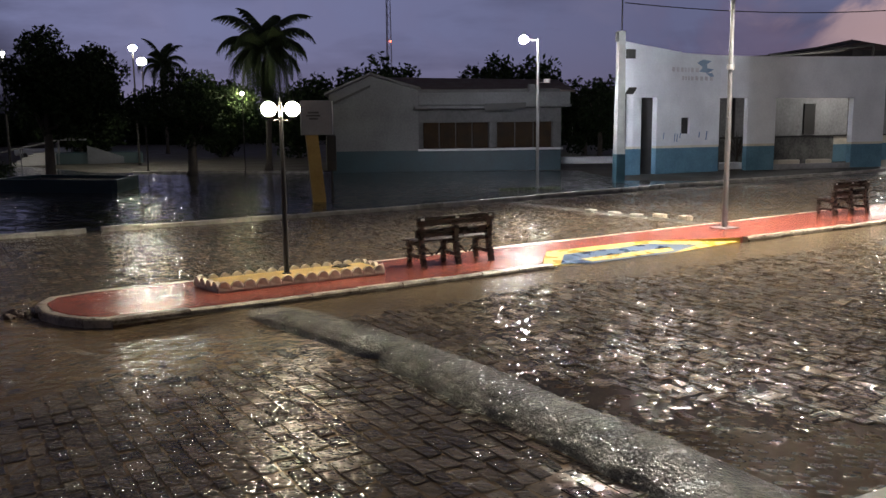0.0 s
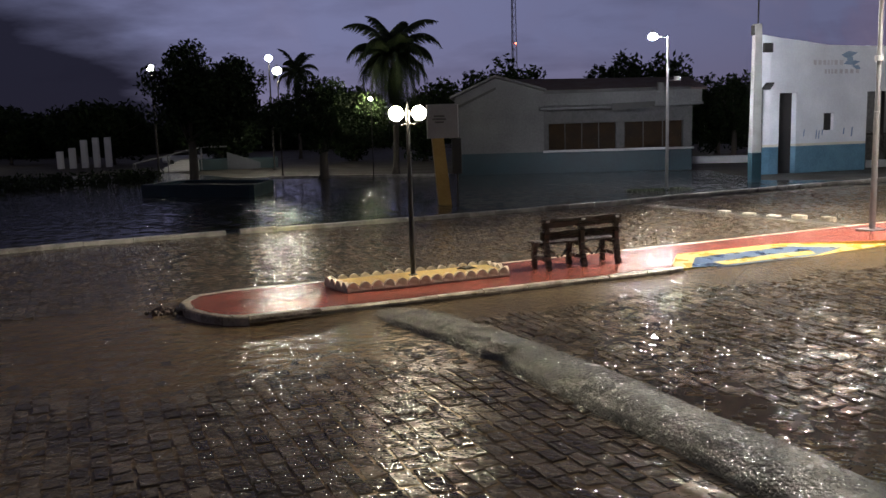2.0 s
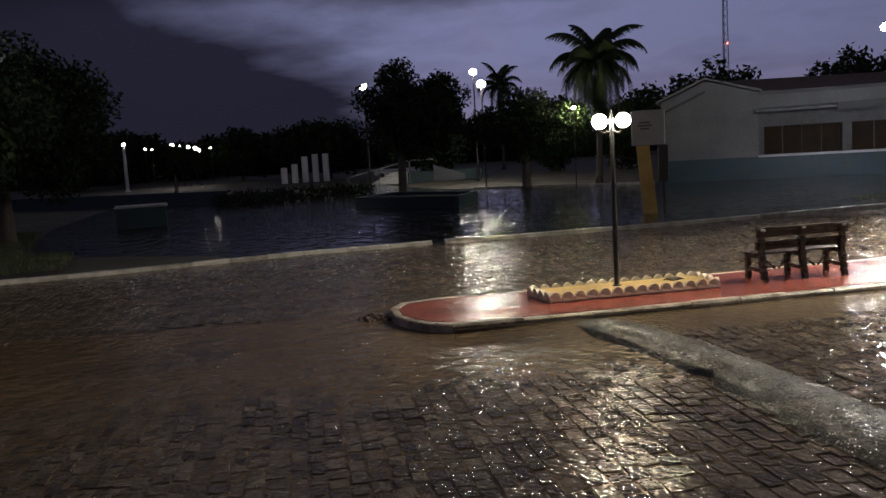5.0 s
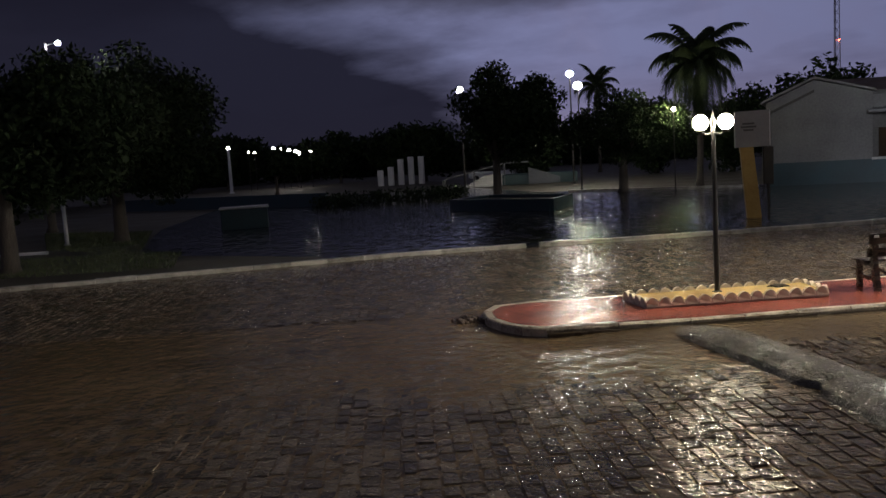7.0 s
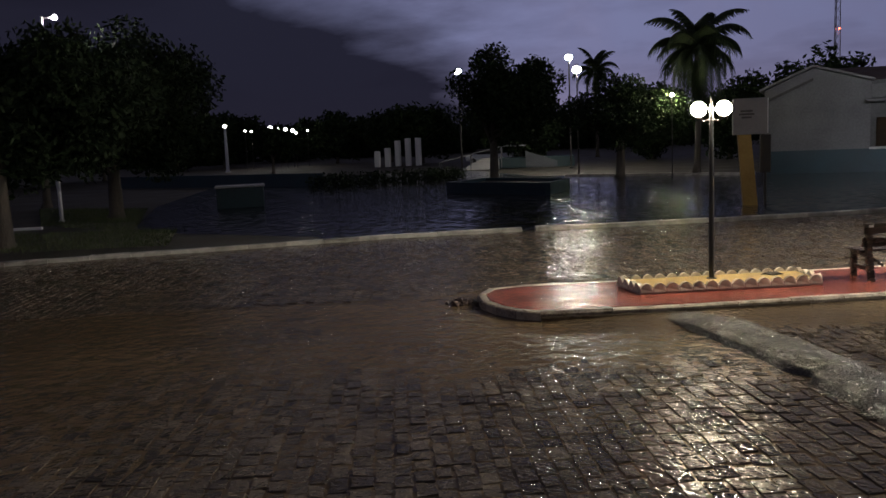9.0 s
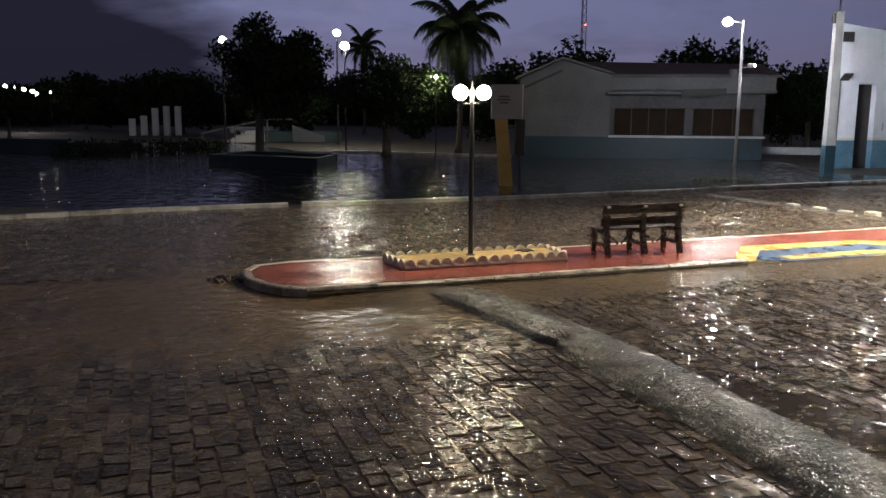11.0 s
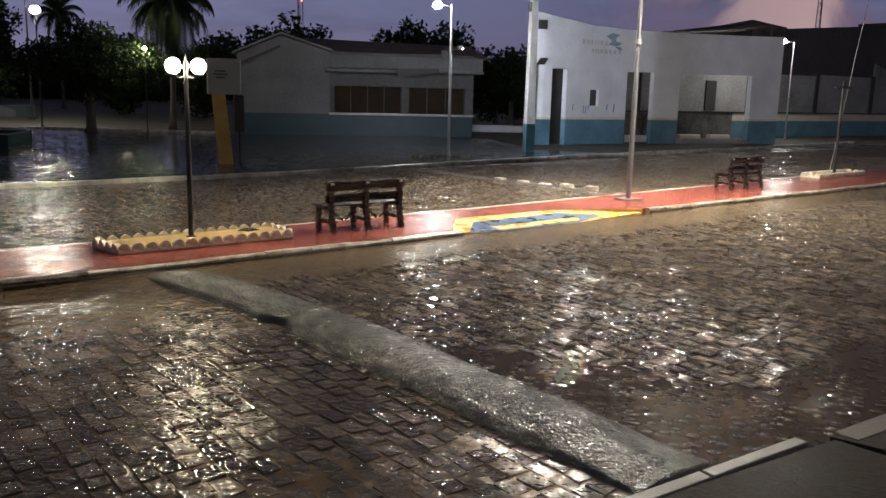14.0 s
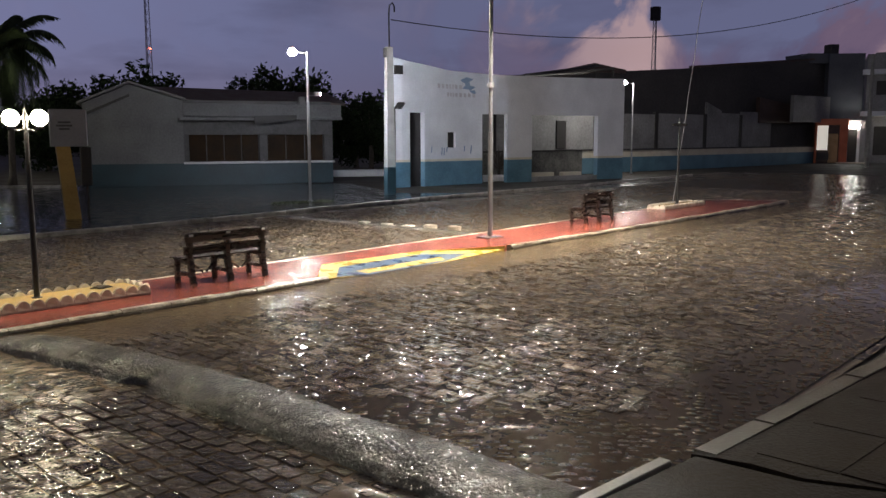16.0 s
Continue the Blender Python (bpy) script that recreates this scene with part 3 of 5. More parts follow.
# ---- planters with scalloped edging ----
def planter(s0, s1, n0, n1, label, slant=0.0):
    root = thing("planter", pose(*sn(s0, n0, H_ISLE), 0, 0, STREET), label, "planter", "planters on the median")
    L, W = s1 - s0, n1 - n0
    bm = prism(bmesh.new(), [(0.05, 0.05), (L - 0.05, 0.05), (L - 0.05, W - 0.05), (0.05 - slant, W - 0.05)], 0.0, 0.10)
    part("soil", bm, M_SAND, root, "ochre sandy soil")
    runs = [((0, 0), (L, 0)), ((L, 0), (L, W)), ((L, W), (-slant, W)), ((-slant, W), (0, 0))]
    for a, b in runs:
        a, b = Vector(a), Vector(b)
        ln_ = (b - a).length
        k = max(2, round(ln_ / 0.19))
        d = (b - a).normalized()
        w = Vector((-d.y, d.x)) * 0.055
        bm = bmesh.new()
        prism(bm, [a, b, b + w, a + w], 0.0, 0.085)
        part("edging_base", bm, M_BRICKRED, root)
        for i in range(k):
            c0 = a + d * ln_ * (i + 0.03) / k
            c1 = a + d * ln_ * (i + 0.97) / k
            bm = bmesh.new()
            f, r = [], []
            for j in range(9):
                t = j / 8
                p = c0.lerp(c1, t)
                z = 0.085 + 0.075 * math.sin(math.pi * t) ** 0.7
                o = -w.normalized() * (0.012 * math.sin(math.pi * t))
                f.append(bm.verts.new((p.x + o.x, p.y + o.y, z)))
                r.append(bm.verts.new((p.x + w.x, p.y + w.y, z)))
            lo = [bm.verts.new((*p, 0.03)) for p in (c0 - w * 0.25, c1 - w * 0.25)]
            bm.faces.new([lo[0], lo[1]] + f[::-1])
            lr = [bm.verts.new((*(p + w), 0.085)) for p in (c0, c1)]
            for j in range(8):
                bm.faces.new((f[j], f[j + 1], r[j + 1], r[j]))
            bm.faces.new([lr[1], lr[0]] + r)
            bmesh.ops.recalc_face_normals(bm, faces=bm.faces[:])
            part("scallop", bm, M_SCALLOP, root)
    return root


planter(3.55, 6.3, 11.75, 12.55, "low planter of yellow soil edged with cream scallops", 0.12)
planter(25.2, 28.2, 12.85, 13.5, "farther scallop-edged planter on the red median")
bm = bmesh.new()
for k in range(9):
    a = rng.uniform(0, 6.28)
    tube(bm, [(0, 0, 0.0), (0.09 * math.cos(a), 0.09 * math.sin(a), 0.03), (0.17 * math.cos(a), 0.15 * math.sin(a), 0.012)], [0.018, 0.022, 0.004], 5)
dead = tagged(part("dead_plant", bm, M_BARK), "dark withered plant lying on the planter soil", "plant")
dead.matrix_basis = pose(*sn(5.75, 12.2, H_ISLE + 0.10), 0, 0, 10)


# ---- lamp posts ----
def twin_lamp(m, lit, label):
    root = thing("lamp_post", m, label, "lamp post", "lamp posts on the median")
    tube(bm := bmesh.new(), [(0, 0, 0), (0, 0, 0.05), (0, 0, 0.06), (0, 0, 1.2), (0, 0, 2.55)], [0.075, 0.075, 0.042, 0.038, 0.030], 12)
    part("post", bm, M_BLACK, root)
    tube(bm := bmesh.new(), [(-0.18, 0, 2.48), (-0.11, 0, 2.42), (0, 0, 2.45), (0.11, 0, 2.42), (0.18, 0, 2.48)], 0.014, 8)
    part("arm", bm, M_BLACK, root)
    tube(bm := bmesh.new(), [(0, 0, 2.53), (0, 0, 2.60), (0, 0, 2.68), (0, 0, 2.78)], [0.03, 0.045, 0.02, 0.006], 10)
    part("finial", bm, M_BLACK, root)
    for x in (-0.18, 0.18):
        tube(bm := bmesh.new(), [(x, 0, 2.45), (x, 0, 2.49)], [0.05, 0.07], 12)
        part("cup", bm, M_BLACK, root)
        bm = ball(bmesh.new(), (x, 0, 2.60), 0.115, 18)
        part("globe", bm, M_LAMP_WARM if lit else M_SIGN, root, "glowing warm white globe" if lit else "unlit globe", True)
        tube(bm := bmesh.new(), [(x, 0, 2.71), (x, 0, 2.745)], [0.05, 0.012], 10)
        part("cap", bm, M_BLACK, root)
    return root


twin_lamp(pose(*sn(4.80, 12.22, H_ISLE + 0.06), 0, 0, 8), True, "black twin-globe lamp post, lit, standing in the planter")
# the farther post has lost its globes
root = thing("lamp_post", pose(*sn(26.75, 13.2, H_ISLE + 0.06), 0, 0, 0), "black lamp post with an unlit flat head", "lamp post", "lamp posts on the median")
tube(bm := bmesh.new(), [(0, 0, 0), (0, 0, 0.06), (0, 0, 0.07), (0, 0, 2.75)], [0.09, 0.09, 0.05, 0.04], 12)
part("post", bm, M_BLACK, root)
bm = box(bmesh.new(), -0.28, 0.28, -0.06, 0.06, 2.72, 2.80, 0.02)
part("head", bm, M_BLACK, root)
tube(bm := bmesh.new(), [(0, 0, 2.80), (0, 0, 2.98)], [0.06, 0.02], 10)
part("finial", bm, M_BLACK, root)


def street_lamp(m, height, reach, label, material, head=0.13, power_label="bright white lamp head", post_r=0.055, drop=0.0, pole=None, group="street lamps"):
    root = thing("street_lamp", m, label, "street lamp", group)
    bm = bmesh.new()
    tube(bm, [(0, 0, 0), (0, 0, 0.10), (0, 0, 0.11), (0, 0, height * 0.5), (0, 0, height)], [post_r * 1.9, post_r * 1.9, post_r * 1.1, post_r, post_r * 0.7], 10)
    part("post", bm, pole or M_STEEL, root)
    if reach:
        tube(bm := bmesh.new(), [(0, 0, height - 0.08), (reach * 0.6, 0, height - 0.02), (reach, 0, height + 0.02)], 0.025, 8)
        part("arm", bm, pole or M_STEEL, root)
    bm = bmesh.new()
    tube(bm, [(reach, 0, height + 0.02 + head * 0.55), (reach, 0, height + 0.02 + head * 1.0)], [head * 0.7, head * 0.3], 10)
    part("housing", bm, M_STEEL, root)
    bm = ball(bmesh.new(), (reach, 0, height - 0.03 - drop), head, 14, 0.8)
    part("lamp", bm, material, root, power_label, True)
    return root


slim = street_lamp(pose(3.73, 33.0, 0, 0, 0, 180), 5.85, 0.56, "tall slim street lamp with a floodlight, lit, by the far kerb", M_LAMP_COOL, 0.17)
tube(bm := bmesh.new(), [(0, 0, 4.16), (-0.30, 0, 4.20)], 0.02, 6)
part("bracket", bm, M_STEEL, slim)
flood = part("floodlight", box(bmesh.new(), -0.13, 0.13, -0.07, 0.05, -0.08, 0.08, 0.015), M_STEEL, slim, "small floodlight aimed at the white front")
flood.matrix_basis = pose(-0.36, 0, 4.24, 0, 0, 137)
lens = part("lens", box(bmesh.new(), -0.115, 0.115, 0.052, 0.06, -0.07, 0.07), M_LAMP_FLOOD, flood, "bright floodlight glass")
street_lamp(pose(28.7, 53.3, 0, 0, 0, 200), 6.35, 0.85, "street lamp, lit, beside the ruined front", M_LAMP_COOL, 0.15)
street_lamp(pose(-18.0, 50.7, 0, 0, 0, 0), 6.6, 0.0, "tall park lamp post, lit, among dark trees", M_LAMP_PARK, 0.28, post_r=0.05, pole=M_DARK, group="park lamps")
street_lamp(pose(-22.3, 61.1, 0, 0, 0, 0), 8.4, 0.0, "tall park lamp post, lit, among dark trees", M_LAMP_PARK, 0.28, post_r=0.07, pole=M_DARK, group="park lamps")
street_lamp(pose(-25.4, 48.8, 0, 0, 0, 0), 6.92, 0.0, "park lamp post, lit, beside the broad tree", M_LAMP_PARK, 0.24, post_r=0.07, pole=M_DARK, group="park lamps")
street_lamp(pose(-10.7, 44.9, 0, 0, 0, 90), 4.42, 0.0, "short park lamp lighting a tree crown", M_LAMP_TREE, 0.09, post_r=0.03, pole=M_DARK, group="park lamps")
street_lamp(pose(-28.3, 20.8, 0, 0, 0, 40), 7.75, 0.45, "tall park lamp with a double head", M_LAMP_COOL, 0.10, post_r=0.07, group="park lamps")
street_lamp(pose(12.2, 79.1, 0, 0, 0, 180), 4.9, 0.3, "distant street lamp behind the house", M_LAMP_FAR, 0.22, group="distant street lamps")
street_lamp(pose(-68.6, 72.8, 0, 0, 0, 0), 5.3, 0.0, "distant pale lamp column across the square", M_LAMP_FAR, 0.22, post_r=0.18, pole=M_WHITE, group="distant street lamps")
for k, (a, e, d) in enumerate([(40.35, 1.42, 108), (39.8, 1.35, 110), (39.35, 1.25, 107), (38.9, 1.15, 111), (38.7, 1.0, 106), (42.0, 1.25, 108), (41.6, 1.2, 110), (37.9, 1.1, 109)]):
    x, y = -d * math.sin(radians(a)), d * math.cos(radians(a))
    street_lamp(pose(x, y, 0, 0, 0, 37 * k), 2.5 + d * math.tan(radians(e)), 0.0, "tiny far street lamp of the town", M_LAMP_FAR, 0.24 if k < 5 else 0.14, post_r=0.03, pole=M_DARK, group="town lamps")

# tall double-armed street light on the median
root = thing("median_light", pose(*sn(15.45, 12.42, H_ISLE), 0, 0, STREET), "tall white double-armed street light on a square foot", "street lamp")
tube(bm := bmesh.new(), [(0, 0, 0.03), (0, 0, 2.5), (0, 0, 2.51), (0, 0, 5.6), (0, 0, 5.61), (0, 0, 6.45)], [0.062, 0.060, 0.048, 0.045, 0.035, 0.032], 14)
part("shaft", bm, M_POLEWHITE, root)
bm = box(bmesh.new(), -0.26, 0.26, -0.22, 0.22, 0.0, 0.035, 0.008)
part("foot_plate", bm, M_POLEWHITE, root)
tube(bm := bmesh.new(), [(0, 0, 3.55), (0, 0, 3.66)], 0.085, 12)
part("clamp", bm, M_STEEL, root)
for sgn in (-1, 1):
    tube(bm := bmesh.new(), [(0, 0, 6.35), (0, sgn * 0.7, 6.52), (0, sgn * 1.6, 6.62)], 0.03, 8)
    part("arm", bm, M_POLEWHITE, root)
    head = part("lamp_head", box(bmesh.new(), -0.14, 0.14, sgn * 1.75 - 0.32, sgn * 1.75 + 0.32, 6.60, 6.72, 0.03), M_STEEL, root)
    part("lens", ball(bmesh.new(), (0, sgn * 1.75, 6.58), 0.15, 14, 0.6), M_LAMP_MEDIAN, head, "bright white lamp lens", True)
    # made-up plate, out of view, dims the far lane and the house
    part("light_block", box(bmesh.new(), -0.45, 0.45, sgn * 1.75 + 0.34, sgn * 1.75 + 0.36, 6.15, 6.64), M_STEEL, head, "added unseen plate keeping lamp light off the far side")


# ---- the sign totem ----
root = thing("sign_totem", pose(-4.25, 28.15, 0, 0, 0, 14), "ochre pillar carrying a faded grey sign box", "sign")
bm = bmesh.new()
lo = [(-0.20, -0.16), (0.24, -0.16), (0.24, 0.24), (-0.20, 0.24)]
hi = [(-0.38, -0.16), (0.02, -0.16), (0.02, 0.24), (-0.38, 0.24)]
va = [bm.verts.new((*p, 0)) for p in lo]
vb = [bm.verts.new((*p, 2.32)) for p in hi]
bm.faces.new(vb)
for k in range(4):
    bm.faces.new((va[k], va[(k + 1) % 4], vb[(k + 1) % 4], vb[k]))
part("pillar", bm, M_TOTEM, root, "ochre painted leaning pillar")
bm = box(bmesh.new(), -0.52, 0.50, -0.24, 0.24, 2.28, 3.42, 0.015)
part("sign_box", bm, M_SIGNFACE, root)
bm = box(bmesh.new(), 0.503, 0.53, -0.23, 0.23, 2.30, 3.40, 0.004)
part("side_panel", bm, M_WHITE, root, "pale side panel")
for k, (w, z) in enumerate(((0.36, 3.02), (0.46, 2.92), (0.30, 2.82))):
    bm = box(bmesh.new(), -0.12 - w / 2, -0.12 + w / 2, -0.247, -0.241, z - 0.03, z + 0.03)
    part("writing_bar", bm, M_HOUSE, root)
bm = box(bmesh.new(), 0.34, 0.66, 0.15, 0.42, 1.05, 2.26, 0.02)
part("meter_box", bm, M_DARK, root, "dark metal box behind the pillar")
bm = box(bmesh.new(), 0.46, 0.54, 0.22, 0.32, 0.0, 1.05, 0.01)
part("meter_post", bm, M_DARK, root)


# ---- ruined white front with a curved face ----
FRONT = [(9.0, 41.64), (9.45, 41.74), (9.92, 41.94), (10.81, 42.39), (11.55, 42.75), (12.28, 43.16), (12.80, 43.42), (13.66, 43.82), (14.58, 44.2), (16.25, 44.72), (17.9, 45.12), (22.75, 46.55), (24.85, 47.25)]
BACK = offset_line(FRONT, 0.34)
TOPS = [6.56, 6.48, 6.40, 6.30, 6.20, 6.10, 6.08, 6.06, 6.04, 6.02, 6.02, 6.08, 6.14]
ruin = thing("ruined_front", Matrix(), "roofless whitewashed curved street front with teal base", "building")
DOORS = {2: 4.0, 8: 3.92, 10: 3.85}


def ruin_band(name, z0, z1, material, label=""):
    run = 0
    for i, j in ((0, 2), (3, 8), (9, 10), (11, 12)):
        part(name, wall_run(bmesh.new(), FRONT, BACK, i, j, z0, z1), material, ruin, label)


ruin_band("teal_base", 0.0, 1.30, M_TEAL, "teal painted wall base")
ruin_band("cream_band", 1.30, 1.42, M_CREAM)
HEAD = 3.85
for i, j, z0, z1 in ((0, 2, 1.42, HEAD), (3, 5, 1.42, HEAD), (5, 6, 1.42, 2.02), (5, 6, 2.84, HEAD), (6, 8, 1.42, HEAD), (9, 10, 1.42, HEAD), (11, 12, 1.42, HEAD)):
    part("wall", wall_run(bmesh.new(), FRONT, BACK, i, j, z0, z1), M_WHITE, ruin)
part("upper_wall", wall_run(bmesh.new(), FRONT, BACK, 0, 12, HEAD, 0, TOPS), M_WHITE, ruin)
bm = wall_run(bmesh.new(), FRONT, BACK, 10, 11, 0.0, 0.28)
part("threshold", bm, M_PLASTER, ruin)
# closed dark leaf in the narrow doorway, grille in the small window
bm = prism(bmesh.new(), [BACK[2], BACK[3], offset_line(FRONT, 0.40)[3], offset_line(FRONT, 0.40)[2]], 0.0, 4.1)
part("door", bm, M_DARK, ruin, "dark closed door leaf")
bm = prism(bmesh.new(), [Vector(FRONT[5]).lerp(BACK[5], 0.5), Vector(FRONT[6]).lerp(BACK[6], 0.5), BACK[6], BACK[5]], 2.0, 2.86)
part("shutter", bm, M_DARK, ruin, "dark small shutter")
a, b = Vector(FRONT[8]).lerp(BACK[8], 0.2), Vector(FRONT[8]).lerp(Vector(FRONT[9]), 0.22)
bm = box(bmesh.new(), 0, 0.85, -0.03, 0.03, 0.0, 3.85, 0.01)
part("door", bm, M_DARK, ruin, "dark door leaf standing open").matrix_basis = pose(a.x + 0.05, a.y + 0.15, 0, 0, 0, 68)
# speaker box and faded mural
bm = box(bmesh.new(), -0.24, 0.24, -0.16, 0.10, -0.22, 0.22, 0.02)
part("speaker_box", bm, M_DARK, ruin, "small dark box high on the wall").matrix_basis = pose(9.25, 41.75, 5.95, 0, 0, 25)


def on_front(u, z, out=0.012):
    """A point on the curved face at plan fraction u between its ends, z up."""
    k = min(int(u), len(FRONT) - 2)
    a, b = Vector(FRONT[k]), Vector(FRONT[k + 1])
    d = (b - a).normalized()
    p = a.lerp(b, u - k) - Vector((-d.y, d.x)) * out
    return Vector((p.x, p.y, z))


def mural(name, quads, material, label=""):
    bm = bmesh.new()
    for q in quads:
        bm.faces.new([bm.verts.new(on_front(u, z)) for u, z in q])
    bmesh.ops.recalc_face_normals(bm, faces=bm.faces[:])
    return part(name, bm, material, ruin, label)


M_FADED = mat("faded_lettering", (0.44, 0.40, 0.40), (0.60, 0.57, 0.58), (0.6, 0.8), 2, 14, 0.2, 0.004)
M_BIRD = mat("faded_blue_mural", (0.16, 0.24, 0.36), (0.30, 0.38, 0.50), (0.6, 0.8), 2, 14, 0.2, 0.004)
for k in range(7):
    u = 4.1 + k * 0.36
    mural("writing_bar", [[(u, 5.16), (u + 0.22, 5.13), (u + 0.24, 5.36), (u, 5.38)]], M_FADED)
for k in range(8):
    u = 4.95 + k * 0.33
    mural("writing_bar", [[(u, 4.74), (u + 0.2, 4.72), (u + 0.2, 4.92), (u, 4.95)]], M_FADED)
mural("mural_shape", [[(6.35, 5.62), (6.75, 5.42), (7.35, 5.72), (6.8, 5.80)], [(6.5, 5.18), (6.8, 5.40), (7.5, 5.30), (7.15, 5.12)], [(6.7, 5.42), (7.05, 5.55), (7.1, 5.30), (6.82, 5.28)], [(7.0, 5.10), (7.4, 5.12), (7.55, 4.95), (7.3, 4.92)]], M_BIRD, "faded blue mural shape")
for k, (u, z, h) in enumerate(((3.5, 1.75, 0.34), (4.4, 1.62, 0.42), (4.6, 1.62, 0.40), (4.85, 1.80, 0.26), (6.6, 1.8, 0.3), (7.1, 1.68, 0.45))):
    mural("writing_bar", [[(u, z), (u + 0.09, z), (u + 0.13, z + h), (u + 0.05, z + h)]], M_BIRD)

bm = bmesh.new()
tube(bm, [on_front(0.05, z, 0.06) for z in (0.0, 2.0, 4.1)], 0.045, 8)
part("drainpipe", bm, M_DARK, ruin, "dark drainpipe")
bm = bmesh.new()
prism(bm, [on_front(0.1, 0, 0.02), on_front(0.95, 0, 0.02), on_front(0.95, 0, 0.42), on_front(0.1, 0, 0.42)], [4.0, 4.0, 4.25, 4.25], [4.1, 4.1, 4.32, 4.32])
bmesh.ops.recalc_face_normals(bm, faces=bm.faces[:])
part("canopy", bm, M_DARK, ruin, "small dark sloping canopy")
# bare shrub growing inside the doorway
bm = bmesh.new()
gs = np.random.default_rng(5)
for k in range(26):
    a, e = gs.uniform(0, 6.28), gs.uniform(0.5, 1.3)
    L = gs.uniform(0.7, 1.5)
    q = Vector((0.12 * math.cos(a), 0.12 * math.sin(a), 0.9 + gs.uniform(-0.2, 0.6)))
    d = Vector((math.cos(a) * math.cos(e), math.sin(a) * math.cos(e), math.sin(e)))
    tube(bm, [q, q + d * L * 0.5, q + d * L + Vector((0, 0, -0.15))], [0.035, 0.022, 0.008], 5)
tube(bm, [(0, 0, 0), (0.03, 0, 0.8), (0, 0.02, 1.4)], [0.09, 0.07, 0.04], 7)
shrub = tagged(part("bare_shrub", bm, M_BARK), "leafless tangled shrub growing inside the ruin", "shrub")
shrub.matrix_basis = pose(16.4, 46.6, 0)

# concrete post with a hooked pipe and the wire
root = thing("concrete_post", pose(7.62, 36.15, 0, 0, 0, 20), "tall square concrete post with teal foot", "post")
bm = bmesh.new()
va = [bm.verts.new((x * 0.21, y * 0.15, 1.25)) for x, y in ((-1, -1), (1, -1), (1, 1), (-1, 1))]
vb = [bm.verts.new((x * 0.15, y * 0.11, 6.45)) for x, y in ((-1, -1), (1, -1), (1, 1), (-1, 1))]
bm.faces.new(vb)
for k in range(4):
    bm.faces.new((va[k], va[(k + 1) % 4], vb[(k + 1) % 4], vb[k]))
part("shaft", bm, M_POST, root)
part("painted_foot", box(bmesh.new(), -0.22, 0.22, -0.16, 0.16, 0.0, 1.25, 0.01), M_HTEAL, root, "teal painted foot")
tube(bm := bmesh.new(), [(0.03, 0, 6.40), (0.03, 0, 7.9), (0.06, 0, 8.22), (0.20, 0, 8.34), (0.30, 0, 8.2), (0.31, 0, 7.95)], 0.035, 8)
part("hooked_pipe", bm, M_BLACK, root, "dark hooked pipe")
part("insulator", box(bmesh.new(), -0.25, -0.14, -0.08, 0.08, 6.0, 6.4, 0.02), M_DARK, root)
bm = bmesh.new()
A, B = Vector((7.75, 36.2, 7.62)), Vector((52.0, 50.0, 15.2))
pts = [A.lerp(B, k / 30) - Vector((0, 0, 2.6 * 4 * (k / 30) * (1 - k / 30))) for k in range(31)]
tagged(part("overhead_wire", tube(bm, pts, 0.022, 5), M_BLACK), "dark overhead wire sagging from the post", "wire")
root = thing("utility_pole", pose(52.0, 50.0, 0), "distant round utility pole carrying the wire", "pole")
tube(bm := bmesh.new(), [(0, 0, 0), (0, 0, 15.4)], [0.22, 0.14], 10)
part("shaft", bm, M_POST, root)
part("crossarm", box(bmesh.new(), -0.7, 0.7, -0.06, 0.06, 15.0, 15.15, 0.01), M_POST, root)


# ---- walls behind the ruin and along the side street ----
WA, WB = Vector((11.5, 46.9)), Vector((58.6, 70.5))
WT = WA + (WB - WA).normalized() * 15.2
wd = (WB - WA).normalized()
wn = Vector((-wd.y, wd.x))
M_STAIN = mat("mossy_stained_plaster", (0.030, 0.030, 0.026), (0.22, 0.21, 0.19), (0.6, 0.8), 0.9, 7, 0.5, 0.015)
low = thing("low_wall", Matrix(), "long low wall, teal below and cream on top", "wall", kind="structure")


def plank_wall(bm, a, b, back, t, z0, z1a, z1b=None):
    p = [a + wn * back, b + wn * back, b + wn * (back + t), a + wn * (back + t)]
    z1b = z1a if z1b is None else z1b
    return prism(bm, p, z0, [z1a, z1b, z1b, z1a])


part("teal_base", plank_wall(bmesh.new(), WT, WB, 0, 0.25, 0, 1.12), M_TEAL, low)
part("cream_top", plank_wall(bmesh.new(), WT, WB, 0.01, 0.23, 1.12, 1.62), M_CREAM, low)
part("bare_end", plank_wall(bmesh.new(), WA, WT, 0, 0.25, 0, 1.62), M_STAIN, low, "bare stained end behind the ruin")
part("coping", plank_wall(bmesh.new(), WA, WB, -0.04, 0.33, 1.62, 1.72), M_DARK, low, "dark stained coping")
white_wall = thing("plaster_wall", Matrix(), "stained grey plaster wall behind the low wall", "wall", kind="structure")
spans = [(2, 9, 5.4), (9, 13, 4.9), (13, 19, 4.45), (19.4, 27, 4.4), (27.4, 34.4, 4.5), (34.9, 37.4, 5.6), (37.4, 40.6, 4.7), (41.0, 51, 4.9)]
for a, b, h in spans:
    part("panel", plank_wall(bmesh.new(), WA + wd * a, WA + wd * b, 2.0, 0.2, 0, h, h if h != 5.6 else 4.9), M_PLASTER, white_wall)
for a in (19.2, 27.2, 34.65, 40.8):
    part("pilaster", plank_wall(bmesh.new(), WA + wd * (a - 0.2), WA + wd * (a + 0.2), 1.92, 0.3, 0, 4.6), M_DARK, white_wall)
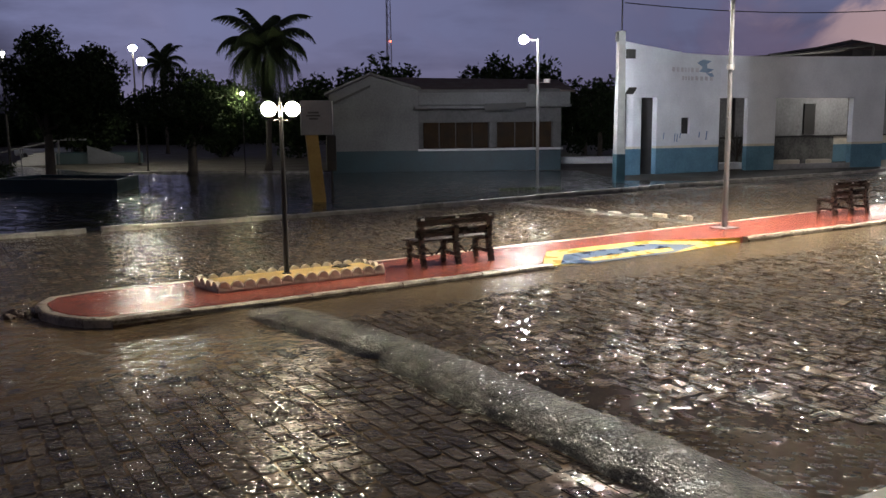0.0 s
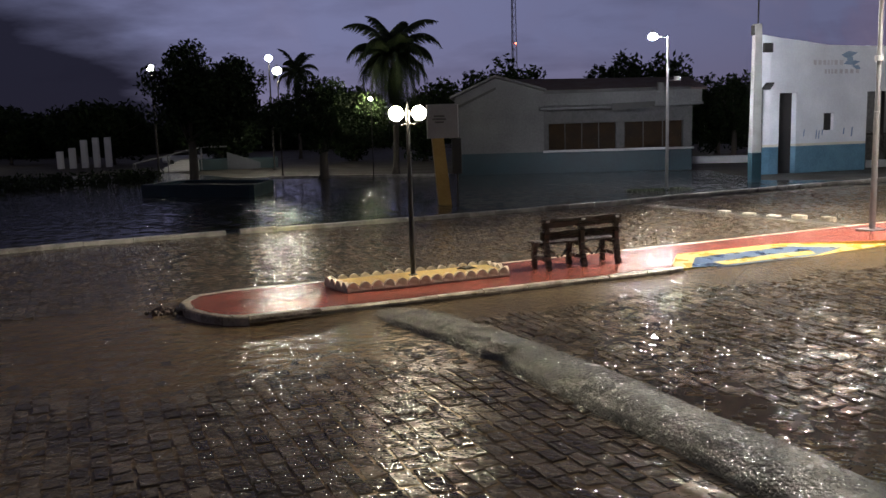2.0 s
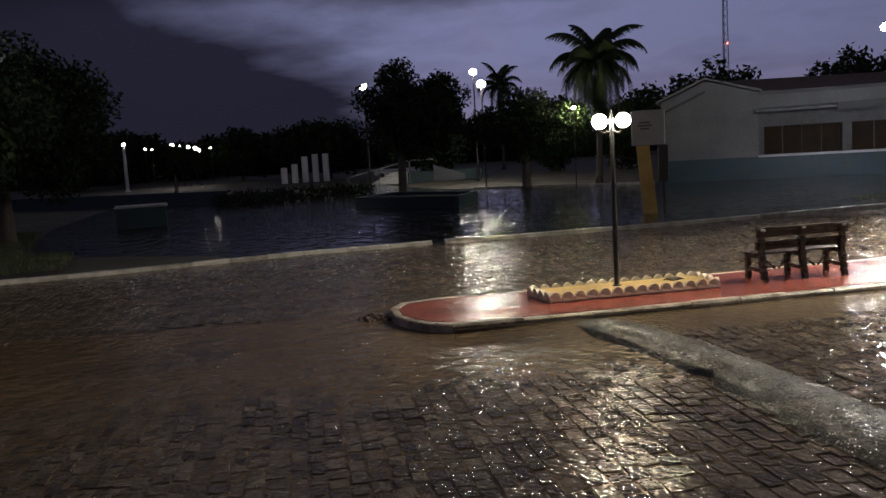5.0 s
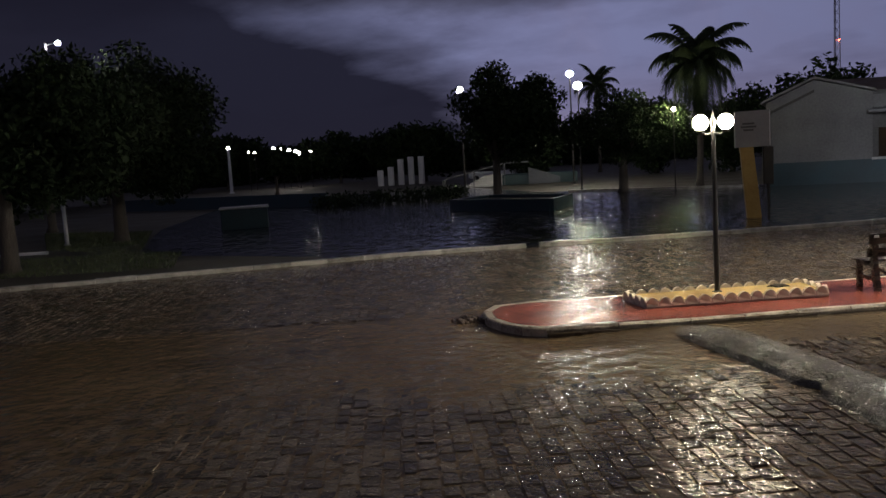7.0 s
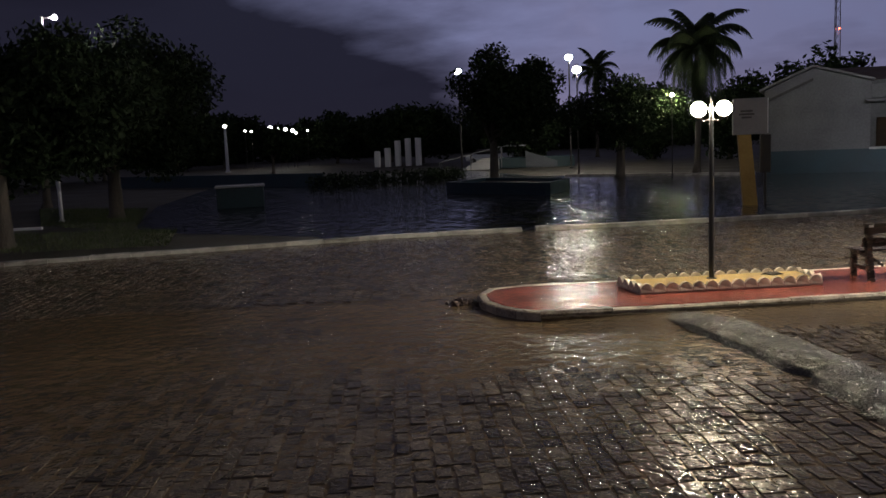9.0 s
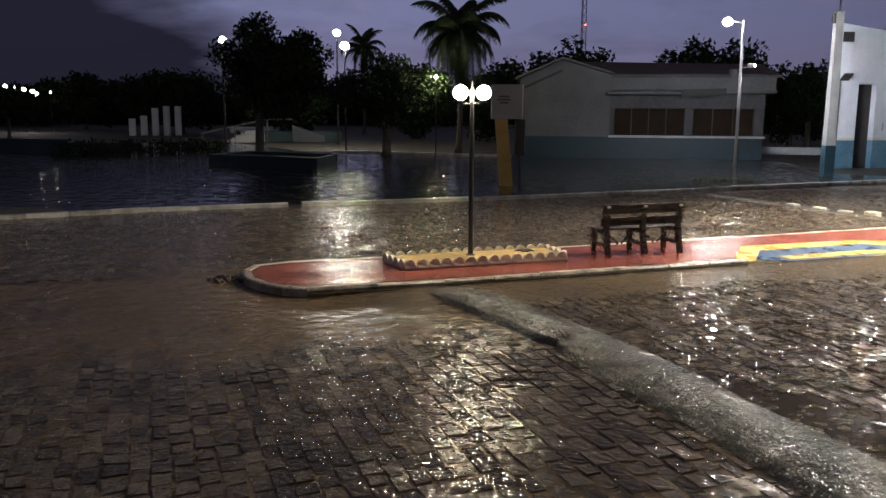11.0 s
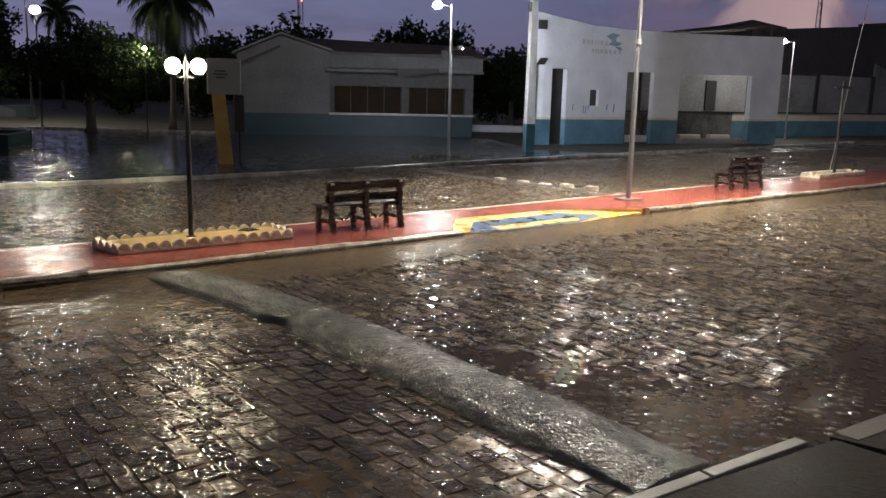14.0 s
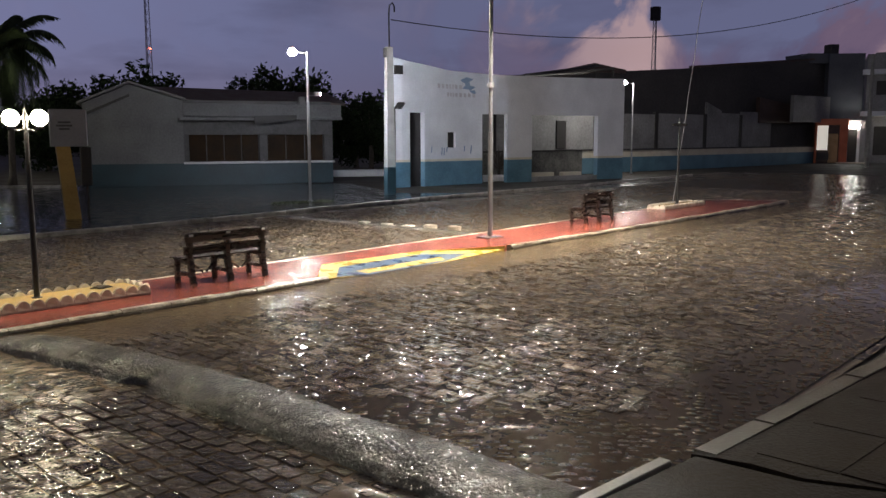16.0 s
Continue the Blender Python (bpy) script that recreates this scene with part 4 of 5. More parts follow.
bm = box(bmesh.new(), -0.52, 0.52, -0.05, 0.05, 1.75, 3.75, 0.01)
p = WA + wd * 15.2 + wn * 1.95
part("shutter", bm, M_DARK, white_wall, "dark shuttered doorway").matrix_basis = pose(p.x, p.y, 0, 0, 0, math.degrees(math.atan2(wd.y, wd.x)))
hall = thing("dark_hall", Matrix(), "long dark sooty hall wall with a sloping top", "building")
part("wall", prism(bmesh.new(), [(31.4, 64.9), (41.9, 67.5), (60.2, 71.2), (60.2, 78), (31.4, 78)], 0, [8.0, 8.75, 10.3, 10.3, 8.0]), M_DARKWALL, hall)
part("roof", prism(bmesh.new(), [(31.2, 64.7), (34.5, 65.4), (34.5, 78.2), (31.2, 78.2)], [8.0, 8.0, 8.0, 8.0], [8.75, 8.3, 8.3, 8.75]), M_TILE, hall)
part("roof_edge", prism(bmesh.new(), [(41.9, 67.3), (60.3, 71.0), (60.3, 71.3), (41.9, 67.6)], [8.75, 10.3, 10.3, 8.75], [8.95, 10.5, 10.5, 8.95]), M_TILE, hall)
part("parapet", prism(bmesh.new(), [(57.0, 70.6), (62.0, 69.7), (62.0, 74), (57.0, 74)], 9.8, 10.75), M_SLATE, hall)
part("side_wall", prism(bmesh.new(), [(59.0, 70.0), (62.0, 68.6), (62.0, 70.5), (59.4, 71.0)], 4.2, 10.7), M_SLATE, hall, "blue-grey rendered corner")
part("water_tank", box(bmesh.new(), 59.6, 60.6, 70.6, 71.6, 10.75, 11.7, 0.05), M_DARK, hall)
part("lean_to", prism(bmesh.new(), [(50.0, 68.2), (57.3, 70.6), (57.3, 71.1), (50.0, 68.8)], 3.9, [6.3, 5.3, 5.3, 6.3]), M_TILE, hall)
part("annex_wall", prism(bmesh.new(), [(53.2, 67.5), (59.6, 70.0), (59.6, 70.3), (53.2, 68.0)], 4.0, 6.5), M_PLASTER, hall)
for k, (x, y) in enumerate(((19.0, 46.1), (21.0, 46.6))):
    ob = tagged(part("stone_block", box(bmesh.new(), -0.75, 0.75, -0.2, 0.2, 0, 0.5, 0.06), M_CREAM), "yellowish stone block inside the ruin", "block", "blocks in the ruin")
    ob.matrix_basis = pose(x, y, 0, 0, 0, 16)
ob = tagged(part("white_slab", box(bmesh.new(), -0.8, 0.8, -0.3, 0.3, 0, 0.38, 0.04), M_WHITE), "pale slab lying inside the doorway", "slab")
ob.matrix_basis = pose(15.75, 46.2, 0, 0, 0, 20)
# dark rafters over the ruin's right end
bm = bmesh.new()
for a, b in (((17.5, 50.5, 6.15), (30.5, 60.0, 7.9)), ((20.0, 52.0, 6.6), (31.0, 63.0, 8.4)), ((17.0, 50.0, 6.25), (27.0, 57.0, 7.3))):
    tube(bm, [a, b], 0.10, 6)
for x, y in ((17.5, 50.5), (30.5, 60.0)):
    tube(bm, [(x, y, 0), (x, y, 6.2 if x < 20 else 7.9)], 0.10, 6)
tagged(part("roof_beams", bm, M_DARK), "dark bare roof beams over the ruin", "roof beams")

# ---- the small shop ----
shop = thing("shop", pose(57.6, 69.6, 0, 0, 0, -26), "small brick-orange shop front with lit white panel", "building")
part("wall", box(bmesh.new(), 0, 2.9, 0.25, 2.0, 0, 4.2, 0.02), M_TILE, shop, "dark back wall of the recess")
part("lintel", box(bmesh.new(), -0.1, 2.95, -0.15, 0.25, 3.75, 4.35, 0.02), M_ORANGE, shop)
# the panel glows by itself in place of light from the shop lamp
part("notice_panel", box(bmesh.new(), 0.10, 1.15, 0.17, 0.24, 1.3, 3.7, 0.01), M_PANELGLOW, shop, "white notice panel, glow standing in for lamplight on it")
part("door", box(bmesh.new(), 1.25, 2.1, 0.18, 0.24, 0.05, 2.9, 0.01), M_TAN, shop, "tan wooden door")
part("pillar", box(bmesh.new(), 2.2, 2.9, -0.1, 0.24, 0, 3.75, 0.02), M_ORANGE, shop)
part("pillar", box(bmesh.new(), -0.1, 0.08, -0.1, 0.24, 0, 3.75, 0.02), M_ORANGE, shop)
part("counter", box(bmesh.new(), 0.1, 1.2, -0.25, 0.15, 0.35, 1.0, 0.03), M_DARK, shop, "dark low counter")
part("step", box(bmesh.new(), 1.9, 4.3, -1.0, -0.12, 0, 0.12, 0.02), M_CREAM, shop)
part("annex", box(bmesh.new(), 2.92, 4.6, 0.35, 2.0, 0, 4.2, 0.02), M_PLASTER, shop, "plain rendered annex")
part("glass_door", box(bmesh.new(), 3.05, 3.85, 0.26, 0.34, 0.1, 3.3, 0.01), M_DARK, shop, "dark glazed doorway")
part("door_frame", box(bmesh.new(), 3.87, 4.1, 0.2, 0.34, 0, 3.6, 0.01), M_WHITE, shop)
part("ceiling_light", box(bmesh.new(), 3.1, 4.0, 0.0, 0.15, 3.62, 3.80, 0.02), M_SHOPLIGHT, shop, "bright tube light over the door")
flats = thing("apartment_house", pose(62.3, 68.6, 0, 0, 0, -40), "grey two-storey house with concrete balconies", "building")
part("wall", box(bmesh.new(), 0, 12, 0, 8, 0, 10.6, 0.02), M_PLASTER, flats)
for z in (4.6, 8.6):
    part("balcony_slab", box(bmesh.new(), -0.4, 12, -1.4, 0.0, z, z + 0.45, 0.02), M_WHITE, flats)
    part("balcony_rail", box(bmesh.new(), 0.6, 12, -1.35, -1.25, z + 0.45, z + 2.0, 0.02), M_PLASTER, flats)
for x in (0.9, 4.2, 7.5):
    part("window", box(bmesh.new(), x, x + 1.7, -0.05, 0.02, 5.4, 8.0, 0.01), M_DARK, flats)
    part("window", box(bmesh.new(), x, x + 1.7, -0.05, 0.02, 0.8, 3.6, 0.01), M_DARK, flats)
root = thing("utility_pole", pose(54.1, 59.0, 0), "slim concrete utility pole by the shop", "pole")
tube(bm := bmesh.new(), [(0, 0, 0), (0, 0, 9.5)], [0.20, 0.13], 10)
part("shaft", bm, M_POST, root)


# ---- the house behind the square ----
house = thing("house", pose(-6.3, 46.6, 0, 0, 0, 5), "low grey gabled house with teal base and shuttered windows", "house")
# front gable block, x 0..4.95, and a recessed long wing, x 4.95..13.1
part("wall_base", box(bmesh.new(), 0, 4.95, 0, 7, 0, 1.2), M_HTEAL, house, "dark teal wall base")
bm = bmesh.new()
prof = [(0, 1.2), (4.95, 1.2), (4.95, 4.55), (2.3, 5.35), (0, 4.35)]
fa = [bm.verts.new((x, 0, z)) for x, z in prof]
fb = [bm.verts.new((x, 7, z)) for x, z in prof]
bm.faces.new(fa)
bm.faces.new(fb[::-1])
for k in range(5):
    bm.faces.new((fa[k], fb[k], fb[(k + 1) % 5], fa[(k + 1) % 5]))
bmesh.ops.recalc_face_normals(bm, faces=bm.faces[:])
part("gable_wall", bm, M_HOUSE, house)
bm = bmesh.new()
for (x0, z0), (x1, z1) in (((-0.25, 4.30), (2.3, 5.40)), ((2.3, 5.40), (5.1, 4.56))):
    v = [bm.verts.new(c) for c in ((x0, -0.25, z0), (x1, -0.25, z1), (x1, 7.2, z1), (x0, 7.2, z0))]
    w = [bm.verts.new(c) for c in ((x0, -0.25, z0 + 0.12), (x1, -0.25, z1 + 0.12), (x1, 7.2, z1 + 0.12), (x0, 7.2, z0 + 0.12))]
    bm.faces.new(v[::-1]); bm.faces.new(w)
    for k in range(4):
        bm.faces.new((v[k], v[(k + 1) % 4], w[(k + 1) % 4], w[k]))
part("gable_coping", bm, M_HOUSE, house)
bm = bmesh.new()
for (x0, z0), (x1, z1) in (((0.05, 3.70), (2.3, 4.72)),):
    prism(bm, [(x0, -0.10), (x1, -0.10), (x1, 0.0), (x0, 0.0)], [z0, z1, z1, z0], [z0 + 0.14, z1 + 0.14, z1 + 0.14, z0 + 0.14])
part("gable_moulding", bm, M_DARK, house, "dark slanting moulding")
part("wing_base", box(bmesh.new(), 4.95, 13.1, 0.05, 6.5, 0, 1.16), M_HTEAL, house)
part("window_ledge", box(bmesh.new(), 4.9, 13.2, -0.05, 0.25, 1.16, 1.28, 0.02), M_SIGN, house)
# wing wall, lintel and piers carry the canopy's shade as darker paint
part("wing_wall", box(bmesh.new(), 4.95, 13.1, 0.4, 6.5, 1.28, 4.6), M_WING_SHADE, house)
part("wing_lintel", box(bmesh.new(), 4.95, 13.1, 0.05, 0.4, 2.75, 3.55), M_WING_SHADE, house)
part("canopy", box(bmesh.new(), 4.7, 9.6, -0.75, 0.05, 3.50, 3.66, 0.02), M_HOUSE, house, "thin concrete canopy")
part("canopy", box(bmesh.new(), 9.6, 13.5, -0.75, 0.05, 3.56, 3.72, 0.02), M_HOUSE, house)
part("parapet", box(bmesh.new(), 4.95, 13.6, -0.02, 0.4, 3.73, 4.42, 0.02), M_HOUSE, house)
part("parapet_post", box(bmesh.new(), 11.2, 11.55, -0.1, 0.3, 4.3, 4.85, 0.02), M_HOUSE, house)
for x0, x1 in ((4.95, 5.2), (8.95, 9.4), (12.6, 13.1)):
    part("pier", box(bmesh.new(), x0, x1, 0.05, 0.4, 1.28, 2.75, 0.01), M_WING_SHADE, house)
for x0, x1, k in ((5.2, 8.95, 4), (9.4, 12.6, 3)):
    w = (x1 - x0) / k
    for i in range(k):
        win = part("shutter", box(bmesh.new(), x0 + i * w + 0.03, x0 + (i + 1) * w - 0.03, 0.30, 0.36, 1.3, 2.74, 0.01), M_PANE, house, "brown slatted shutter" if i == 0 else "")
        for j in range(7):
            z = 1.38 + j * 0.19
            part("slat", box(bmesh.new(), x0 + i * w + 0.09, x0 + (i + 1) * w - 0.09, 0.27, 0.30, z, z + 0.11), M_PANE, win)
bm = bmesh.new()
prism(bm, [(4.9, 0.5), (14.0, 0.5), (13.7, 4.0), (3.0, 4.0)], [4.5, 4.4, 5.15, 5.35], [4.62, 4.52, 5.3, 5.5])
part("roof", bm, M_TILE, house, "dark tiled roof slope")
part("torn_gutter", prism(bmesh.new(), [(8.6, -0.85), (10.9, -0.85), (10.9, -0.78), (8.6, -0.78)], [3.3, 3.55, 3.55, 3.3], [3.75, 3.8, 3.8, 3.75]), M_DARK, house, "dark torn gutter piece")

# pale low wall seen down the lane beside the house
bm = box(bmesh.new(), 7.3, 13.5, 54.9, 55.3, 0, 0.46, 0.03)
tagged(part("low_white_wall", bm, M_WHITE), "low pale wall at the end of the lane", "wall", kind="structure")
# ---- trees ----
def leaf_cloud(blobs, per, size, seed):
    """Leaf quads scattered through the outer part of many small clumps."""
    g = np.random.default_rng(seed)
    V, F = [], []
    for (c, r) in blobs:
        k = int(per * r * r)
        d = g.normal(size=(k, 3))
        d /= np.linalg.norm(d, axis=1)[:, None]
        p = np.array(c) + d * (r * g.uniform(0.45, 1.08, (k, 1)))
        a = g.normal(size=(k, 3))
        a /= np.linalg.norm(a, axis=1)[:, None]
        b = np.cross(a, g.normal(size=(k, 3)))
        b /= np.linalg.norm(b, axis=1)[:, None] + 1e-9
        sz = size * g.uniform(0.6, 1.4, (k, 1))
        q = np.stack([p - a * sz, p + b * sz * 0.45, p + a * sz, p - b * sz * 0.45], 1).reshape(-1, 3)
        o = len(V)
        V += q.tolist()
        F += [(o + 4 * i, o + 4 * i + 1, o + 4 * i + 2, o + 4 * i + 3) for i in range(k)]
    return V, F


def tree(x, y, trunk_h, trunk_r, rx, ry, z0, z1, label, seed, clumps=46, per=150, size=0.20, forks=5, dx=0.0, dy=0.0, group="trees of the square", small=1.0, extra=()):
    g = np.random.default_rng(seed)
    root = thing("tree", pose(x, y, 0), label, "tree", group)
    bm = bmesh.new()
    tube(bm, [(0, 0, -0.05), (0.03, 0.02, 0.25), (0.06, 0, trunk_h * 0.6), (0.02, 0.05, trunk_h)], [trunk_r * 1.5, trunk_r * 1.05, trunk_r * 0.9, trunk_r * 0.8], 10)
    part("trunk", bm, M_BARK, root, smooth=True)
    zc, rz = (z0 + z1) / 2, (z1 - z0) / 2
    for k in range(forks):
        a = 2 * math.pi * k / forks + g.uniform(-0.3, 0.3)
        e = Vector((dx + 0.62 * rx * math.cos(a), dy + 0.62 * ry * math.sin(a), zc + g.uniform(-0.3, 0.5) * rz))
        b0 = Vector((0.02, 0.05, trunk_h * g.uniform(0.75, 0.98)))
        md = b0.lerp(e, 0.5) + Vector((0, 0, 0.25))
        tube(bm := bmesh.new(), [b0, md, e], [trunk_r * 0.55, trunk_r * 0.35, trunk_r * 0.12], 7)
        part("limb", bm, M_BARK, root, smooth=True)
    blobs = []
    for k in range(clumps):
        d = g.normal(size=3)
        d /= np.linalg.norm(d)
        f = g.uniform(0.35, 0.88)
        c = (dx + d[0] * rx * f, dy + d[1] * ry * f, zc + d[2] * rz * f)
        blobs.append((c, small * g.uniform(0.22, 0.40) * min(rx, rz * 1.3)))
    V, F = leaf_cloud(blobs + list(extra), per, size, seed + 1)
    raw("crown", V, F, M_LEAF, root)
    return root


tree(-21.4, 45.2, 2.6, 0.26, 3.5, 3.6, 1.8, 7.9, "broad dark shade tree in a low bed", 11, 100, 330, 0.14, small=0.75, forks=7, dx=1.2)
tree(-13.9, 46.0, 2.4, 0.26, 3.9, 3.4, 1.9, 5.6, "round clipped shade tree, dark against the sky", 12, 80, 420, 0.11, small=0.9, extra=(((2.7, -0.3, 4.0), 0.8), ((3.3, -0.3, 3.75), 0.75), ((3.9, -0.4, 3.5), 0.7), ((2.2, -0.4, 4.2), 0.7)))
tree(-21.9, 14.2, 2.4, 0.24, 4.4, 3.8, 1.8, 6.3, "dark shade tree on the grass strip by the kerb", 13, 80, 420, 0.11, dx=-0.6, dy=0.9)
tree(-27.05, 22.3, 2.3, 0.28, 5.4, 4.6, 1.7, 6.8, "dark spreading tree on the grass strip", 14, 90, 380, 0.12, dx=0.2)
tree(-38.5, 27.5, 2.2, 0.22, 3.6, 3.4, 2.0, 5.6, "dark tree behind the grass strip", 15, 46, 160, 0.22)
tree(-54.2, 63.8, 1.8, 0.16, 3.0, 2.8, 1.3, 4.6, "small dark tree across the flooded square", 16, 40, 150, 0.22)
tree(-50, 86, 2.0, 0.2, 5.5, 4.0, 1.6, 6.2, "dark tree behind the columns", 18, 60, 90, 0.28)
tree(-60, 95, 2.0, 0.2, 5.0, 4.0, 1.6, 7.4, "dark tree behind the columns", 19, 60, 90, 0.28)
for k, (a, d, top, r) in enumerate([(4.4, 76, 8.8, 4.6), (2.6, 74, 7.9, 3.4), (7.0, 76, 7.2, 3.6), (9.8, 74, 7.0, 3.6), (-2.6, 84, 8.3, 4.6), (-5.2, 82, 8.9, 5.2), (-7.4, 84, 7.6, 4.0), (-9.6, 72, 6.3, 3.0), (-11.6, 76, 6.6, 3.2), (-10.6, 66, 6.4, 1.8), (14.6, 80, 6.4, 4.0), (23.5, 76, 7.2, 4.5), (30.5, 95, 7.0, 6.0), (36.0, 120, 7.4, 7.0), (39.5, 150, 6.6, 8.0), (43.5, 130, 8.0, 7.5), (46.5, 120, 7.5, 8.0), (51.0, 90, 6.5, 7.0), (56.5, 80, 7.0, 7.0), (61.0, 70, 7.5, 7.0)]):
    x, y = -d * math.sin(radians(a)), d * math.cos(radians(a))
    tree(x, y, 2.2, 0.2, r, r * 0.8, 0.4, top, "dark distant tree standing against the dusk", 40 + k, 64, 900 / max(4, r * r) + 36, 0.08 + r * 0.04, 4, group="distant trees", small=0.9)


blobs = []
gw = np.random.default_rng(77)
for k in range(260):
    a = radians(gw.uniform(-14, 72))
    d = gw.uniform(150, 185)
    r = gw.uniform(2.4, 4.2)
    blobs.append(((-d * math.sin(a), d * math.cos(a), gw.uniform(0.3, 1.1) * r), r))
V, F = leaf_cloud(blobs, 16, 0.75, 78)
tagged(raw("far_woods", V, F, M_LEAF), "dark belt of far trees along the horizon", "woods", kind="stuff")


def palm(m, height, reach, fronds, label, seed):
    g = np.random.default_rng(seed)
    root = thing("palm_tree", m, label, "palm tree", "palms")
    tube(bm := bmesh.new(), [(0, 0, -0.05), (0.05, 0, 0.5), (0.15, 0.1, height * 0.5), (0.05, 0.1, height)], [0.28, 0.19, 0.16, 0.13], 10)
    part("trunk", bm, M_BARK, root, smooth=True)
    for k in range(fronds):
        a = k * 2.399 + g.uniform(-0.2, 0.2)
        old = k > fronds * 0.62
        lift = g.uniform(-1.45, -1.0) if old else 1.5 - 1.5 * (k / (fronds * 0.62)) ** 1.1 + g.uniform(-0.12, 0.12)
        L = reach * (g.uniform(0.55, 0.85) if old else g.uniform(0.85, 1.15))
        V, F = [], []
        p = np.array([0.05, 0.1, height])
        h = np.array([math.cos(a), math.sin(a), 0.0])
        side = np.array([-math.sin(a), math.cos(a), 0.0])
        ang = lift
        steps = 22
        prev = None
        for i in range(steps):
            d = h * math.cos(ang) + np.array([0, 0, math.sin(ang)])
            q = p + d * L / steps
            up = np.cross(side, d)
            wdt = 0.035 * (1 - i / steps) + 0.008
            o = len(V)
            V += [(p - side * wdt).tolist(), (p + side * wdt).tolist(), (q + side * wdt).tolist(), (q - side * wdt).tolist()]
            F.append((o, o + 1, o + 2, o + 3))
            if i > 1:
                ll = (0.85 * math.sin(math.pi * min(1, (i + 3) / (steps + 2))) + 0.12) * reach / 3.0
                for sgn in (-1, 1):
                    for half in (0.0, 0.5):
                        st = p + d * L / steps * half
                        tip = st + (side * sgn * 0.62 + d * 0.45) * ll + np.array([0, 0, -0.55 * ll]) + g.normal(size=3) * 0.04
                        o = len(V)
                        wv = d * 0.045
                        V += [(st - wv).tolist(), (st + wv).tolist(), (tip * 0.45 + st * 0.55 + wv + np.array([0, 0, 0.06])).tolist(), tip.tolist()]
                        F.append((o, o + 1, o + 2, o + 3))
            p = q
            ang = max(-1.5, ang - (0.030 + 0.135 * max(0, math.cos(lift)) + 0.004 * i) * g.uniform(0.9, 1.1))
        raw("frond", V, F, M_PALM, root)
    return root


palm(pose(-10.7, 50.9, 0, 0, 0, 20), 6.9, 4.0, 54, "tall coconut palm dark against the evening sky", 3)
palm(pose(-29.8, 90.2, 0, 0, 0, 70), 9.2, 3.6, 34, "distant coconut palm behind the park lamps", 4)

# ---- low beds, columns and steps across the square ----
bm = bmesh.new()
ring = [(-18.9, 34.6), (-13.0, 33.0), (-13.4, 36.5), (-18.6, 38.2)]
bed = thing("tree_bed", Matrix(), "low dark teal walled bed on the flooded square", "planter bed")
for a, b in zip(ring, ring[1:] + ring[:1]):
    a, b = Vector(a), Vector(b)
    d = (b - a).normalized()
    w = Vector((-d.y, d.x)) * 0.22
    bm = prism(bmesh.new(), [a, b - d * 0.22, b - d * 0.22 + w, a + w], 0.0, 0.55)
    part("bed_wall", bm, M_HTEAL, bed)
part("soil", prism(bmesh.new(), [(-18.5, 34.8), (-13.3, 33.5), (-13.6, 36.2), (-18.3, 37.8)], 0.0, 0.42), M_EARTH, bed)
tub = thing("concrete_tub", pose(-25.3, 27.5, 0, 0, 0, 42), "square teal tub on the square, lit top edge painted pale", "planter bed")
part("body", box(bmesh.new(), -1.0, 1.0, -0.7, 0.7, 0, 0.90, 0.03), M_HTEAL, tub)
# light on the block's top edge is put in as a pale rim
part("rim", box(bmesh.new(), -1.06, 1.06, -0.76, 0.76, 0.90, 0.98, 0.02), M_SIGN, tub, "rim coloured pale for the lit top edge")


def low_wall_run(name, a, b, h, t, material, label):
    a, b = Vector(a), Vector(b)
    d = (b - a).normalized()
    w = Vector((-d.y, d.x)) * t
    return tagged(part(name, prism(bmesh.new(), [a, b, b + w, a + w], 0, h), material), label, "wall", kind="structure")


low_wall_run("teal_wall_west", (-31.5, 41.6), (-52.0, 43.0), 0.85, -0.25, M_HTEAL, "long low teal wall across the square")
low_wall_run("teal_wall_south", (-38.3, 24.9), (-42.5, 21.5), 1.66, -0.25, M_TEAL, "teal wall beyond the grass")
low_wall_run("square_kerb", (-18.0, 48.4), (-6.8, 47.0), 0.14, -0.2, M_KERB_OLD, "pale kerb behind the flooded square")
post = thing("marker_post", pose(-33.8, 20.1, 0), "thin white post in the grass", "post")
tube(bm := bmesh.new(), [(0, 0, 0), (0, 0, 2.2)], 0.05, 8)
part("shaft", bm, M_WHITE, post)
part("foot", box(bmesh.new(), -0.12, 0.12, -0.12, 0.12, 0, 0.06, 0.01), M_CONCRETE, post)
for k, (x, y, h) in enumerate([(-49.1, 74.83, 1.7), (-48.17, 75.43, 2.0), (-47.24, 76.02, 2.75), (-46.3, 76.59, 2.95), (-45.36, 77.16, 2.95)]):
    bm = box(bmesh.new(), -0.26, 0.26, -0.26, 0.26, 0.0, h, 0.03)
    ob = tagged(part("column", bm, M_WHITE), "square white monument column of stepped height", "column", "row of white columns")
    ob.matrix_basis = pose(x, y, 0.0, 0, 0, 8)
for k, (a, d, w) in enumerate([(34.6, 50.5, 2.2), (32.4, 51, 2.0), (30.2, 51.5, 2.0), (36.6, 50, 2.0), (28.6, 52, 1.6)]):
    x, y = -d * math.sin(radians(a)), d * math.cos(radians(a))
    V, F = leaf_cloud([((x + g_, y + 0.3 * g_, 0.35), 0.55) for g_ in np.linspace(-w / 2, w / 2, 6)], 420, 0.10, 90 + k)
    tagged(raw("low_hedge", V, F, M_LEAF), "low dark clipped hedge before the columns", "hedge", "low hedges")
stage = thing("stepped_stage", pose(-28.0, 63.0, 0, 0, 0, 22), "white stepped platform with handrails under the tree", "stage")
